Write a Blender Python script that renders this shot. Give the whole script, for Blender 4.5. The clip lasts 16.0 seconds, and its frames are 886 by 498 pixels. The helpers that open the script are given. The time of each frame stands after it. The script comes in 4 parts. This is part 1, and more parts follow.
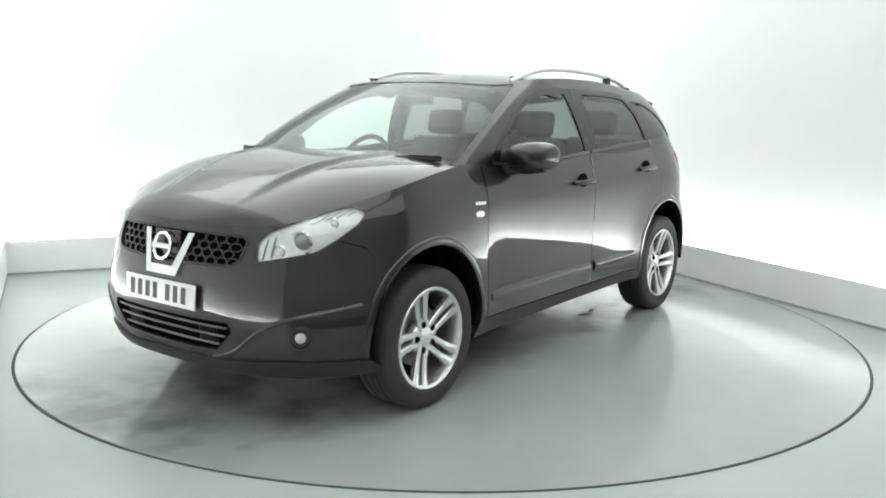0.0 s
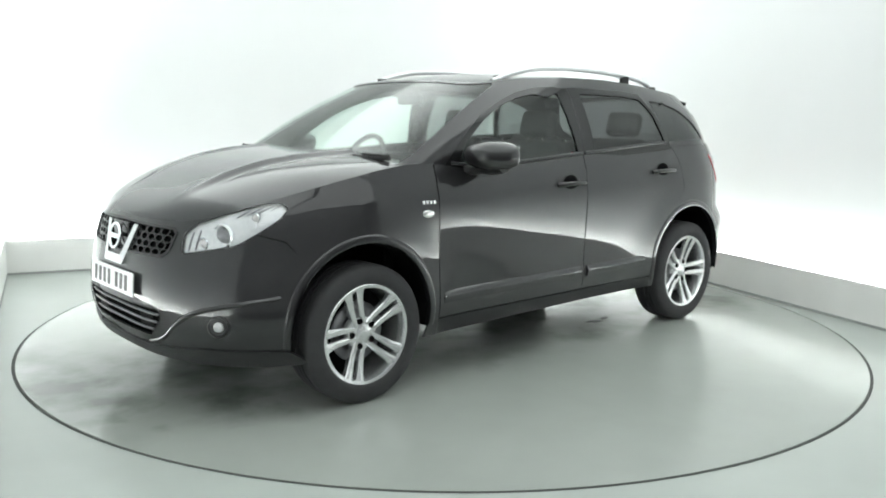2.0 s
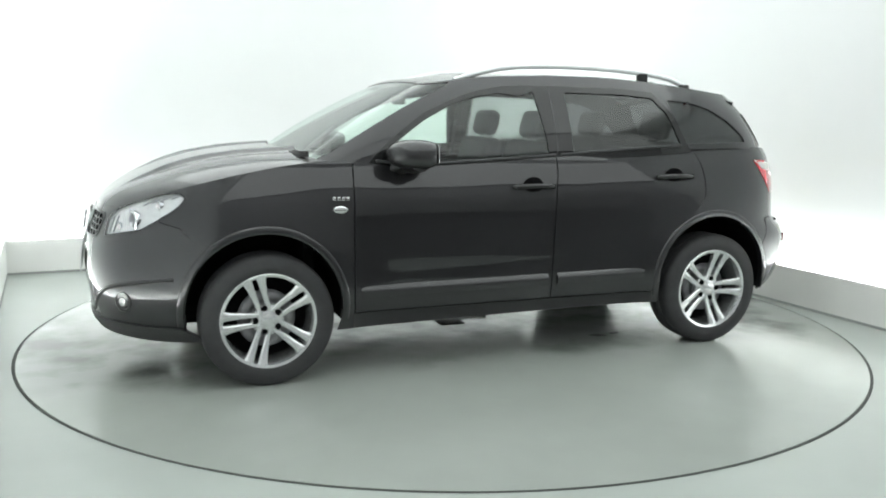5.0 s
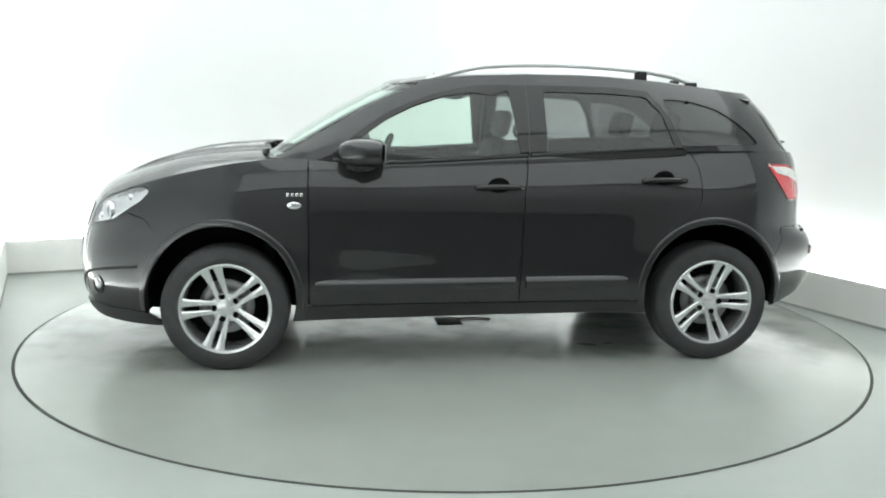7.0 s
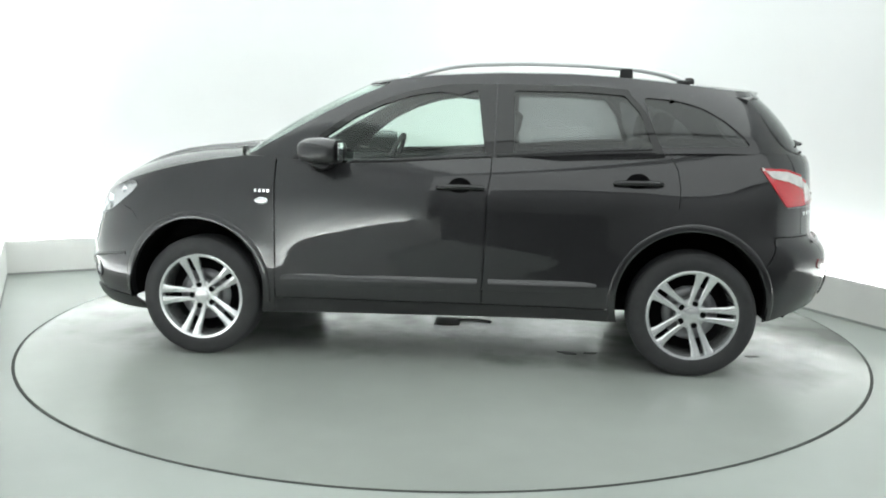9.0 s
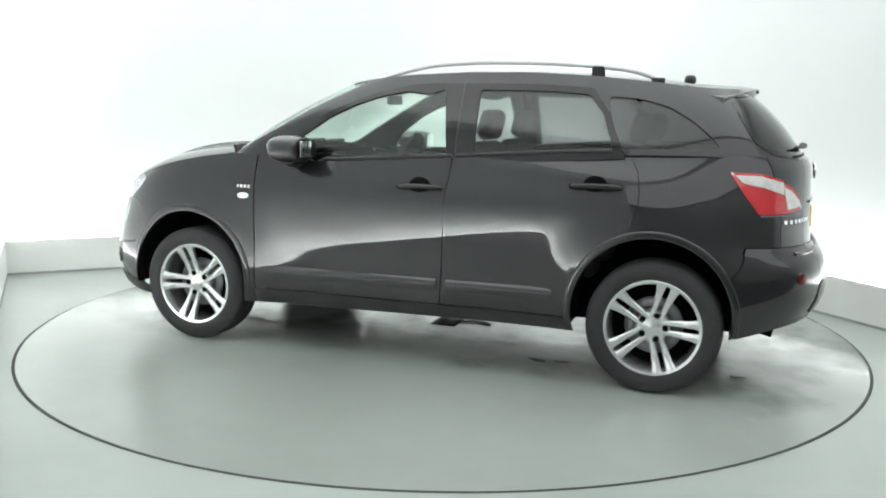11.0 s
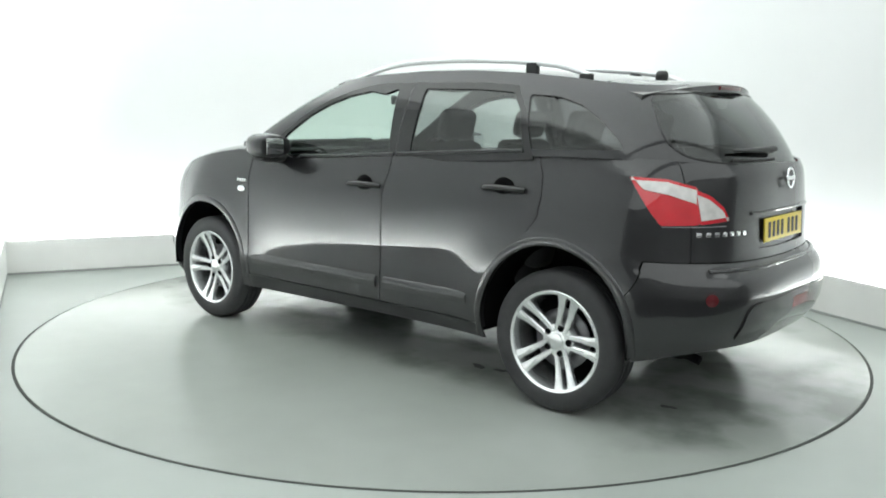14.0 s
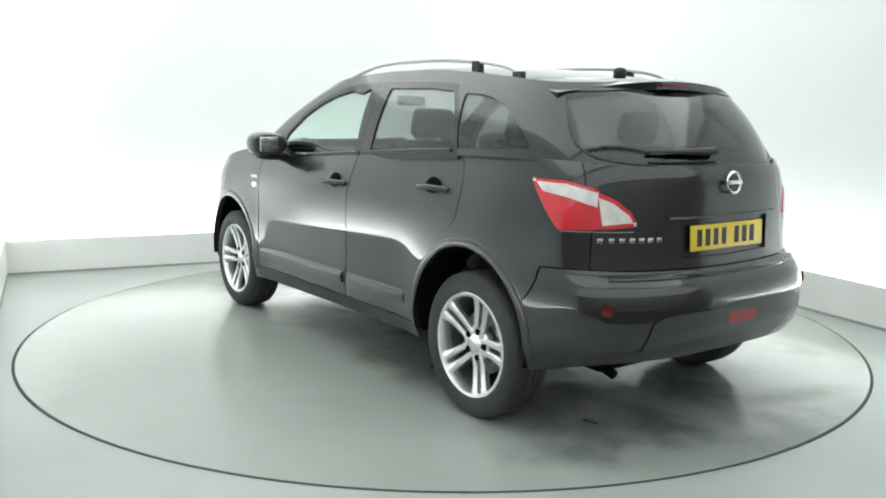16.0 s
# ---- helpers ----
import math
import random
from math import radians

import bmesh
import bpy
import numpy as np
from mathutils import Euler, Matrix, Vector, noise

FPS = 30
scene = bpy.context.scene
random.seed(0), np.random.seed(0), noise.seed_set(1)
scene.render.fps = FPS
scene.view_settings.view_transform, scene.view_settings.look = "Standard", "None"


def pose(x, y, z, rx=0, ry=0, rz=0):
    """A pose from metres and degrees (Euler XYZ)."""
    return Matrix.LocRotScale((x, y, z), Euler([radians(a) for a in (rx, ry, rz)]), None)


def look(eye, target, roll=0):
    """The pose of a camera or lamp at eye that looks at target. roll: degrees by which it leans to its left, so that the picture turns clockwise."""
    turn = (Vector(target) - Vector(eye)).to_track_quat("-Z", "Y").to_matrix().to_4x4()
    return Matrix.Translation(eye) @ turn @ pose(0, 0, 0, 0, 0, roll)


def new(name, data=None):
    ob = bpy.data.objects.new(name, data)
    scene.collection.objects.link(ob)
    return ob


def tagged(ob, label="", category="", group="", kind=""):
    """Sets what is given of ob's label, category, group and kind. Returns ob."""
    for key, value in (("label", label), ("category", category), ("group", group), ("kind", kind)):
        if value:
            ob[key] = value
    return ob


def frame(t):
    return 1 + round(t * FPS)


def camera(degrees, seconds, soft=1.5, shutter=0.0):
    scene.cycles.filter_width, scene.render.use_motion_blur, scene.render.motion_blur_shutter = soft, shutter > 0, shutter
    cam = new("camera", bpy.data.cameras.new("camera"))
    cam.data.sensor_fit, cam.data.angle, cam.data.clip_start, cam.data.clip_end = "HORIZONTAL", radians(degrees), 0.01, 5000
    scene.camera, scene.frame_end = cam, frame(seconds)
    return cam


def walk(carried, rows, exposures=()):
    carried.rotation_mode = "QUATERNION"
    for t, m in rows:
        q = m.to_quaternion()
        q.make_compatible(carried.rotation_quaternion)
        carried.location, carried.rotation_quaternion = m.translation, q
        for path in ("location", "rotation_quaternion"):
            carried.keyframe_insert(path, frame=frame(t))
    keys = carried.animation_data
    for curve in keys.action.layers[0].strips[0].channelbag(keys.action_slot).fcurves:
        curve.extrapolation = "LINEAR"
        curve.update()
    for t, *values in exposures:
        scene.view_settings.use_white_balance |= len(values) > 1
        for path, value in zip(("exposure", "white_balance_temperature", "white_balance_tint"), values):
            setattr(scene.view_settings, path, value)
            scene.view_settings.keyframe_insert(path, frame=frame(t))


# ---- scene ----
cam = camera(55.37, 16.0, soft=1.9)
EYE = Matrix.Translation((0, -5.528, 1.416)) @ pose(0, 0, 0, 90 - 9.21, 0, 0.08) @ pose(0, 0, 0, 0, 0, 0.94)
walk(cam, [(0, EYE), (16, EYE)], exposures=[(0, 0.10), (16, 0.10)])

# ---- light ----
world = bpy.data.worlds.new("world")
scene.world = world
world.use_nodes = True
world.node_tree.nodes["Background"].inputs[0].default_value = (0.5, 0.53, 0.56, 1)
world.node_tree.nodes["Background"].inputs[1].default_value = 0.02

ROOM = pose(0, 0.112, 0, 0, 0, 25)      # the booth stands turned to the camera
HALF_U, HALF_L, BACK, FRONT = 2.70, 2.77, 2.775, -4.0
BOARD_H, TROUGH, WALL_H = 0.287, 0.28, 3.298
CEILING_H = 3.3


def lamp(name, at, target, sx, sy, watts, colour=(1, 1, 1)):
    d = bpy.data.lights.new(name, "AREA")
    d.shape, d.size, d.size_y, d.energy, d.color = "RECTANGLE", sx, sy, watts, colour
    ob = new(name, d)
    ob.matrix_basis = ROOM @ look(at, target)
    return ob


COOL = (0.94, 1.0, 0.98)
STRIP_W, CEILING_W = 104, 116
lamp("back_strip_lamp", (0, BACK + 0.13, 0.12), (0, BACK + 0.131, 1.0), 5.2, 0.12, STRIP_W, COOL)
for sgn in (-1, 1):
    half = HALF_U if sgn > 0 else HALF_L
    ob = lamp("side_strip_lamp", (sgn * (half + 0.13), -0.2, 0.12), (sgn * (half + 0.131), -0.2, 1.0), 0.12, 6.1, STRIP_W * 1.15, COOL)
    ob.matrix_basis = ROOM @ pose(sgn * (half + 0.13), -0.65, 0.12, 180, 0, 0)
lamp("ceiling_panel_lamp", (0, -0.62, CEILING_H - 0.06), (0, -0.619, 0), 5.0, 6.3, CEILING_W, COOL)
# added fill, out of view: lightens the upper body sides facing the camera
lamp("hall_fill_lamp", (0, -6.45, 4.42), (0, -6.449, 0), 15, 4.6, 240, COOL)


# ---- materials ----
def material(name, colour, rough=0.5, metal=0.0, coat=0.0, vary=0.0, scale=8.0, bump=0.0, bump_scale=60.0, spec=0.5, glow=None):
    m = bpy.data.materials.new(name)
    m.use_nodes = True
    nt = m.node_tree
    b = nt.nodes["Principled BSDF"]
    b.inputs["Base Color"].default_value = (*colour, 1)
    b.inputs["Roughness"].default_value = rough
    b.inputs["Metallic"].default_value = metal
    b.inputs["Coat Weight"].default_value = coat
    b.inputs["Coat Roughness"].default_value = 0.012
    b.inputs["Coat IOR"].default_value = 1.6
    b.inputs["Specular IOR Level"].default_value = spec
    co = nt.nodes.new("ShaderNodeTexCoord")
    if vary:
        n = nt.nodes.new("ShaderNodeTexNoise")
        n.inputs["Scale"].default_value = scale
        n.inputs["Detail"].default_value = 6
        nt.links.new(co.outputs["Object"], n.inputs["Vector"])
        mix = nt.nodes.new("ShaderNodeMix")
        mix.data_type = "RGBA"
        mix.inputs[6].default_value = (*[c * (1 - vary) for c in colour], 1)
        mix.inputs[7].default_value = (*[min(1, c * (1 + vary)) for c in colour], 1)
        nt.links.new(n.outputs["Fac"], mix.inputs[0])
        nt.links.new(mix.outputs[2], b.inputs["Base Color"])
    if bump:
        n = nt.nodes.new("ShaderNodeTexNoise")
        n.inputs["Scale"].default_value = bump_scale
        n.inputs["Detail"].default_value = 4
        nt.links.new(co.outputs["Object"], n.inputs["Vector"])
        bn = nt.nodes.new("ShaderNodeBump")
        bn.inputs["Strength"].default_value = bump
        bn.inputs["Distance"].default_value = 0.004
        nt.links.new(n.outputs["Fac"], bn.inputs["Height"])
        nt.links.new(bn.outputs[0], b.inputs["Normal"])
    if glow:
        b.inputs["Emission Color"].default_value = (*colour, 1)
        b.inputs["Emission Strength"].default_value = glow
    return m


def glass(name, colour, tint, rough=0.07):
    """A thin pane: tinted see-through with a fresnel gloss."""
    m = bpy.data.materials.new(name)
    m.use_nodes = True
    nt = m.node_tree
    nt.nodes.remove(nt.nodes["Principled BSDF"])
    out = nt.nodes["Material Output"]
    tr = nt.nodes.new("ShaderNodeBsdfTransparent")
    tr.inputs[0].default_value = (*tint, 1)
    gl = nt.nodes.new("ShaderNodeBsdfGlossy")
    gl.inputs["Color"].default_value = (*colour, 1)
    gl.inputs["Roughness"].default_value = rough
    lw = nt.nodes.new("ShaderNodeLayerWeight")
    pw = nt.nodes.new("ShaderNodeMath")
    pw.operation = "POWER"
    nt.links.new(lw.outputs["Facing"], pw.inputs[0])
    pw.inputs[1].default_value = 4.5
    fr = nt.nodes.new("ShaderNodeMath")
    fr.operation = "MULTIPLY_ADD"
    nt.links.new(pw.outputs[0], fr.inputs[0])
    fr.inputs[1].default_value, fr.inputs[2].default_value = 0.92, 0.07
    mx = nt.nodes.new("ShaderNodeMixShader")
    nt.links.new(fr.outputs[0], mx.inputs[0])
    nt.links.new(tr.outputs[0], mx.inputs[1])
    nt.links.new(gl.outputs[0], mx.inputs[2])
    nt.links.new(mx.outputs[0], out.inputs[0])
    return m


PAINT = material("black_paint", (0.030, 0.0297, 0.032), 0.46, 0.9, 1.0, vary=0.3, scale=420, spec=0.15)
PLASTIC = material("black_plastic", (0.018, 0.018, 0.019), 0.5, bump=0.15, bump_scale=400)
SATIN = material("satin_black_trim", (0.03, 0.03, 0.032), 0.28, bump=0.05, bump_scale=400)
GLOSS_BLACK = material("gloss_black", (0.012, 0.012, 0.013), 0.035, spec=0.6)
RUBBER = material("tyre_rubber", (0.035, 0.035, 0.037), 0.75, vary=0.25, scale=14, bump=0.3, bump_scale=120)
ALLOY = material("silver_alloy", (0.76, 0.77, 0.78), 0.26, 0.85, vary=0.05, scale=30)
STEEL = material("brake_steel", (0.25, 0.25, 0.26), 0.4, 0.9, vary=0.2, scale=25)
CHROME = material("chrome", (0.85, 0.86, 0.87), 0.1, 1.0)
RAIL = material("satin_aluminium", (0.84, 0.85, 0.86), 0.3, 0.1)
SLAT = material("dull_silver_slat", (0.17, 0.17, 0.175), 0.3, 0.5)
FOG_LENS = material("fog_lamp_lens", (0.50, 0.50, 0.51), 0.15, 0.4, bump=0.6, bump_scale=60)
REFLECTED_DARK = material("reflected_dark_floor", (0.055, 0.056, 0.058), 0.85, vary=0.35, scale=9, bump=0.4, bump_scale=90)
RED = material("red_lens", (0.62, 0.014, 0.026), 0.2, coat=1.0, vary=0.22, scale=9)
CLEAR = material("clear_lens", (0.72, 0.68, 0.67), 0.15, coat=1.0, vary=0.3, scale=26, bump=0.5, bump_scale=40)
DARK = material("wheel_well", (0.006, 0.006, 0.0065), 0.95, vary=0.3, spec=0.05)
TRIM = material("dark_cabin_trim", (0.028, 0.029, 0.031), 0.7, bump=0.2, bump_scale=250)
FABRIC = material("charcoal_fabric", (0.035, 0.036, 0.038), 0.95, vary=0.3, scale=60, bump=0.3, bump_scale=500)
LINING = material("grey_headlining", (0.42, 0.42, 0.40), 0.9)
PLATE_W = material("white_plate", (0.66, 0.66, 0.67), 0.35, vary=0.04, scale=20)
PLATE_Y = material("yellow_plate", (0.78, 0.60, 0.06), 0.35, vary=0.04, scale=20)
INK = material("plate_ink", (0.02, 0.02, 0.02), 0.5)
REFLECTOR = material("lamp_reflector", (0.86, 0.87, 0.88), 0.22, 0.45, vary=0.3, scale=34, bump=1.0, bump_scale=30)
FOG_RED = material("fog_red_lens", (0.28, 0.012, 0.02), 0.2, coat=0.5)
DARK_RED = material("dark_red_lens", (0.10, 0.008, 0.012), 0.2, coat=0.5)
CLEAR_GLASS = glass("clear_glass", (0.95, 0.97, 0.96), (0.80, 0.90, 0.85))
TINTED_GLASS = glass("privacy_glass", (0.95, 0.97, 0.96), (0.36, 0.375, 0.375))
DEEP_GLASS = glass("deep_privacy_glass", (0.95, 0.97, 0.96), (0.15, 0.155, 0.16))
LAMP_GLASS = glass("lamp_glass", (1, 1, 1), (0.93, 0.94, 0.95))
WALL = material("white_wall_paint", (0.78, 0.79, 0.79), 0.75, vary=0.02, scale=1.5)
BOARD = material("off_white_board", (0.84, 0.835, 0.815), 0.6, vary=0.06, scale=4, bump=0.1)
TUBE = material("fluorescent_tube", (1, 1, 1), glow=6.0)
BLACKOUT = material("grey_hall_paint", (0.64, 0.64, 0.645), 0.8, vary=0.12)
FOOT_GREY = material("grey_foot_line", (0.34, 0.35, 0.34), 0.7, vary=0.2, scale=20)
GROOVE = material("groove", (0.05, 0.055, 0.05), 0.8)


def painted_floor(name, base, wet, with_lane=False):
    """Grey-green floor paint with worn, patchy gloss and scuffs."""
    m = material(name, base, 0.3)
    nt = m.node_tree
    b = nt.nodes["Principled BSDF"]
    co = nt.nodes.new("ShaderNodeTexCoord")

    def tex(scale, detail=6.0, distort=0.0):
        n = nt.nodes.new("ShaderNodeTexNoise")
        n.inputs["Scale"].default_value, n.inputs["Detail"].default_value = scale, detail
        n.inputs["Distortion"].default_value = distort
        shift = nt.nodes.new("ShaderNodeMapping")
        shift.inputs["Location"].default_value = (3.17, 1.71, 0.437)
        nt.links.new(co.outputs["Object"], shift.inputs["Vector"])
        nt.links.new(shift.outputs[0], n.inputs["Vector"])
        return n

    def blend(src, gain, offset):
        r = nt.nodes.new("ShaderNodeMath")
        r.operation = "MULTIPLY_ADD"
        nt.links.new(src, r.inputs[0])
        r.inputs[1].default_value = gain
        if isinstance(offset, float):
            r.inputs[2].default_value = offset
        else:
            nt.links.new(offset, r.inputs[2])
        return r.outputs[0]
    # broad dull stains, then fine grain
    wide = blend(tex(0.8, 3).outputs["Fac"], 1.1, -0.22)
    fac = blend(tex(6, 5).outputs["Fac"], 0.25, wide)
    mixc = nt.nodes.new("ShaderNodeMix")
    mixc.data_type = "RGBA"
    mixc.inputs[6].default_value = (*[c * 0.82 for c in base], 1)
    mixc.inputs[7].default_value = (*[c * 1.10 for c in base], 1)
    nt.links.new(fac, mixc.inputs[0])
    rough = blend(tex(1.3, 3).outputs["Fac"], 0.10, wet - 0.05)
    if not with_lane:
        nt.links.new(mixc.outputs[2], b.inputs["Base Color"])
        nt.links.new(rough, b.inputs["Roughness"])
        return m
    # a ragged lane along the vehicle, darker and glossier towards its middle, with streaks of standing water
    sep = nt.nodes.new("ShaderNodeSeparateXYZ")
    nt.links.new(co.outputs["Object"], sep.inputs[0])

    def clamp01(src):
        r = nt.nodes.new("ShaderNodeClamp")
        nt.links.new(src, r.inputs[0])
        return r.outputs[0]

    def times(p, q):
        r = nt.nodes.new("ShaderNodeMath")
        r.operation = "MULTIPLY"
        nt.links.new(p, r.inputs[0])
        nt.links.new(q, r.inputs[1])
        return r.outputs[0]
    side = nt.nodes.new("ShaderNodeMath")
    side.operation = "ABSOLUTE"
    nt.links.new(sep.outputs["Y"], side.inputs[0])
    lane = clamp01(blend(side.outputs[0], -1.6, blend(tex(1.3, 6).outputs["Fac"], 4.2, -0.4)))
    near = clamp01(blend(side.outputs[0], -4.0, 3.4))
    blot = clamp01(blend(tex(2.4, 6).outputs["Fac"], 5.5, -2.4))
    lane_mask = times(lane, blend(blot, 0.75, 0.25))
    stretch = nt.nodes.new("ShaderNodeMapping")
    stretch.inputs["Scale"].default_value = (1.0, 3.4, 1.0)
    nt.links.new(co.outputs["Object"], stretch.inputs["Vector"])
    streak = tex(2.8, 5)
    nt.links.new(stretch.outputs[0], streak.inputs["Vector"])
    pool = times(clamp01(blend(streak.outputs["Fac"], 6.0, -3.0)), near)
    # the lane's colour is multiplied down, in blotches
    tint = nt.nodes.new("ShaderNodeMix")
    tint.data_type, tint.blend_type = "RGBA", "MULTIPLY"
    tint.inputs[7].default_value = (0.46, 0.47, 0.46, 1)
    nt.links.new(lane_mask, tint.inputs[0])
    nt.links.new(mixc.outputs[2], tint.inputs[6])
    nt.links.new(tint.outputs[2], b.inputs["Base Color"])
    film = nt.nodes.new("ShaderNodeMix")
    nt.links.new(lane_mask, film.inputs[0])
    nt.links.new(rough, film.inputs[2])
    nt.links.new(blend(tex(11.0, 4).outputs["Fac"], 0.22, 0.09), film.inputs[3])
    water = nt.nodes.new("ShaderNodeMix")
    nt.links.new(pool, water.inputs[0])
    nt.links.new(film.outputs[0], water.inputs[2])
    water.inputs[3].default_value = 0.04
    nt.links.new(water.outputs[0], b.inputs["Roughness"])
    return m


FLOOR = painted_floor("floor_paint", (0.41, 0.445, 0.42), 0.34)
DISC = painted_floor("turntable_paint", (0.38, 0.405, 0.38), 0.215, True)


# ---- mesh helpers ----
def finish(bm, name, mat, smooth=True):
    me = bpy.data.meshes.new(name)
    bm.to_mesh(me)
    bm.free()
    me.materials.append(mat)
    if smooth:
        me.polygons.foreach_set("use_smooth", [True] * len(me.polygons))
    return me


def part(name, bm, mat, parent, label="", smooth=True, thick=0.0, sharp=40):
    if thick:
        # turn the edges inward, as pressed sheet is
        bmesh.ops.remove_doubles(bm, verts=bm.verts, dist=0.0012)
        bm.normal_update()
        edges = [e for e in bm.edges if e.is_boundary]
        nrm = {v: v.normal.copy() for e in edges for v in e.verts}
        at = {v.co.copy().freeze(): n for v, n in nrm.items()}
        r = bmesh.ops.extrude_edge_only(bm, edges=edges)
        for v in (g for g in r["geom"] if isinstance(g, bmesh.types.BMVert)):
            n = at.get(v.co.copy().freeze())
            if n:
                v.co -= n * thick
        for e in edges:
            e.smooth = False
    ob = new(name, finish(bm, name, mat, smooth))
    ob.parent = parent
    if smooth and sharp:
        me = ob.data
        me.set_sharp_from_angle(angle=radians(sharp))
    return tagged(ob, label)


def box(bm, x0, x1, y0, y1, z0, z1, bevel=0.0, m=None):
    r = bmesh.ops.create_cube(bm, size=1, matrix=Matrix.Translation(((x0 + x1) / 2, (y0 + y1) / 2, (z0 + z1) / 2)) @ Matrix.Diagonal((x1 - x0, y1 - y0, z1 - z0, 1)))
    if bevel:
        es = list({e for v in r["verts"] for e in v.link_edges})
        out = bmesh.ops.bevel(bm, geom=es, offset=bevel, segments=3, profile=0.5, affect="EDGES")
    if m is not None:
        bmesh.ops.transform(bm, matrix=m, verts=[v for v in bm.verts] if not bevel else list({v for f in out["faces"] for v in f.verts} | {v for v in r["verts"] if v.is_valid}))
    return bm


def boxed(*a, **k):
    return box(bmesh.new(), *a, **k)


def lathe(profile, seg=48, axis="y"):
    """Turns (radius, height) points about an axis."""
    bm = bmesh.new()
    rings = []
    for r, h in profile:
        ring = []
        for i in range(seg):
            a = 2 * math.pi * i / seg
            c, s = r * math.cos(a), r * math.sin(a)
            ring.append(bm.verts.new({"y": (c, h, s), "z": (c, s, h), "x": (h, c, s)}[axis]))
        rings.append(ring)
    for a, b in zip(rings, rings[1:]):
        for i in range(seg):
            bm.faces.new((a[i], a[(i + 1) % seg], b[(i + 1) % seg], b[i]))
    bmesh.ops.recalc_face_normals(bm, faces=bm.faces)
    return bm


def sweep(points, radius, seg=10, closed=False, flat=1.0):
    """A tube along points; radius may be a list."""
    bm = bmesh.new()
    n = len(points)
    pts = [Vector(q) for q in points]
    rings = []
    for i, q in enumerate(pts):
        a = pts[(i - 1) % n] if closed or i else q
        b = pts[(i + 1) % n] if closed or i < n - 1 else q
        d = (b - a).normalized()
        side = d.cross(Vector((0, 0, 1)))
        side = side.normalized() if side.length > 1e-4 else Vector((1, 0, 0))
        up = side.cross(d)
        r = radius[i] if isinstance(radius, (list, tuple)) else radius
        rings.append([bm.verts.new(q + side * (r * math.cos(t)) + up * (r * flat * math.sin(t))) for t in [2 * math.pi * k / seg for k in range(seg)]])
    pairs = list(zip(rings, rings[1:])) + ([(rings[-1], rings[0])] if closed else [])
    for a, b in pairs:
        for k in range(seg):
            bm.faces.new((a[k], a[(k + 1) % seg], b[(k + 1) % seg], b[k]))
    if not closed:
        bm.faces.new(rings[0][::-1])
        bm.faces.new(rings[-1])
    bmesh.ops.recalc_face_normals(bm, faces=bm.faces)
    return bm


def smooth_curve(keys, n):
    """Catmull-Rom through keys, n points a span."""
    k = [Vector(keys[0])] + [Vector(q) for q in keys] + [Vector(keys[-1])]
    out = []
    for i in range(1, len(k) - 2):
        for j in range(n):
            t = j / n
            a, b, c, d = k[i - 1:i + 3]
            out.append(0.5 * (2 * b + (c - a) * t + (2 * a - 5 * b + 4 * c - d) * t * t + (3 * b - 3 * c + d - a) * t ** 3))
    return out + [k[-2]]


def curve_of(keys):
    """A smooth function through (position, value) pairs."""
    xs = np.array([k[0] for k in keys], float)
    ys = np.array([k[1] for k in keys], float)
    order = np.argsort(xs)
    xs, ys = xs[order], ys[order]
    d = np.diff(ys) / np.diff(xs)
    m = np.concatenate([[d[0]], [0 if a * b <= 0 else 2 * a * b / (a + b) for a, b in zip(d, d[1:])], [d[-1]]])

    def f(x):
        x = min(max(x, xs[0]), xs[-1])
        i = min(int(np.searchsorted(xs, x, "right")) - 1, len(xs) - 2)
        h = xs[i + 1] - xs[i]
        t = (x - xs[i]) / h
        return float((2 * t ** 3 - 3 * t * t + 1) * ys[i] + (t ** 3 - 2 * t * t + t) * h * m[i] + (3 * t * t - 2 * t ** 3) * ys[i + 1] + (t ** 3 - t * t) * h * m[i + 1])
    return f


def inside(q, poly):
    x, y = q
    c = False
    for (x0, y0), (x1, y1) in zip(poly, poly[1:] + poly[:1]):
        if (y0 > y) != (y1 > y) and x < (x1 - x0) * (y - y0) / (y1 - y0) + x0:
            c = not c
    return c


def score(bm, poly):
    """Cuts the flat sheet bm along the outline poly."""
    for (x0, y0), (x1, y1) in zip(poly, poly[1:] + poly[:1]):
        if abs(x1 - x0) + abs(y1 - y0) < 1e-6:
            continue
        lo, hi = (min(x0, x1) - 1e-4, min(y0, y1) - 1e-4), (max(x0, x1) + 1e-4, max(y0, y1) + 1e-4)
        fs = []
        for f in bm.faces:
            a = [v.co.x for v in f.verts]
            if max(a) < lo[0] or min(a) > hi[0]:
                continue
            a = [v.co.y for v in f.verts]
            if max(a) < lo[1] or min(a) > hi[1]:
                continue
            fs.append(f)
        geom = list({g for f in fs for g in (f, *f.edges, *f.verts)})
        if geom:
            bmesh.ops.bisect_plane(bm, geom=geom, dist=1e-5, plane_co=(x0, y0, 0), plane_no=(y1 - y0, x0 - x1, 0))


def keep(bm, poly, within=True):
    bad = [f for f in bm.faces if inside(f.calc_center_median()[:2], poly) != within]
    bmesh.ops.delete(bm, geom=bad, context="FACES")


def sheet(us, vs):
    """A flat grid in parameter space."""
    bm = bmesh.new()
    rows = [[bm.verts.new((u, v, 0)) for v in vs] for u in us]
    for a, b in zip(rows, rows[1:]):
        for i in range(len(vs) - 1):
            bm.faces.new((a[i], b[i], b[i + 1], a[i + 1]))
    return bm


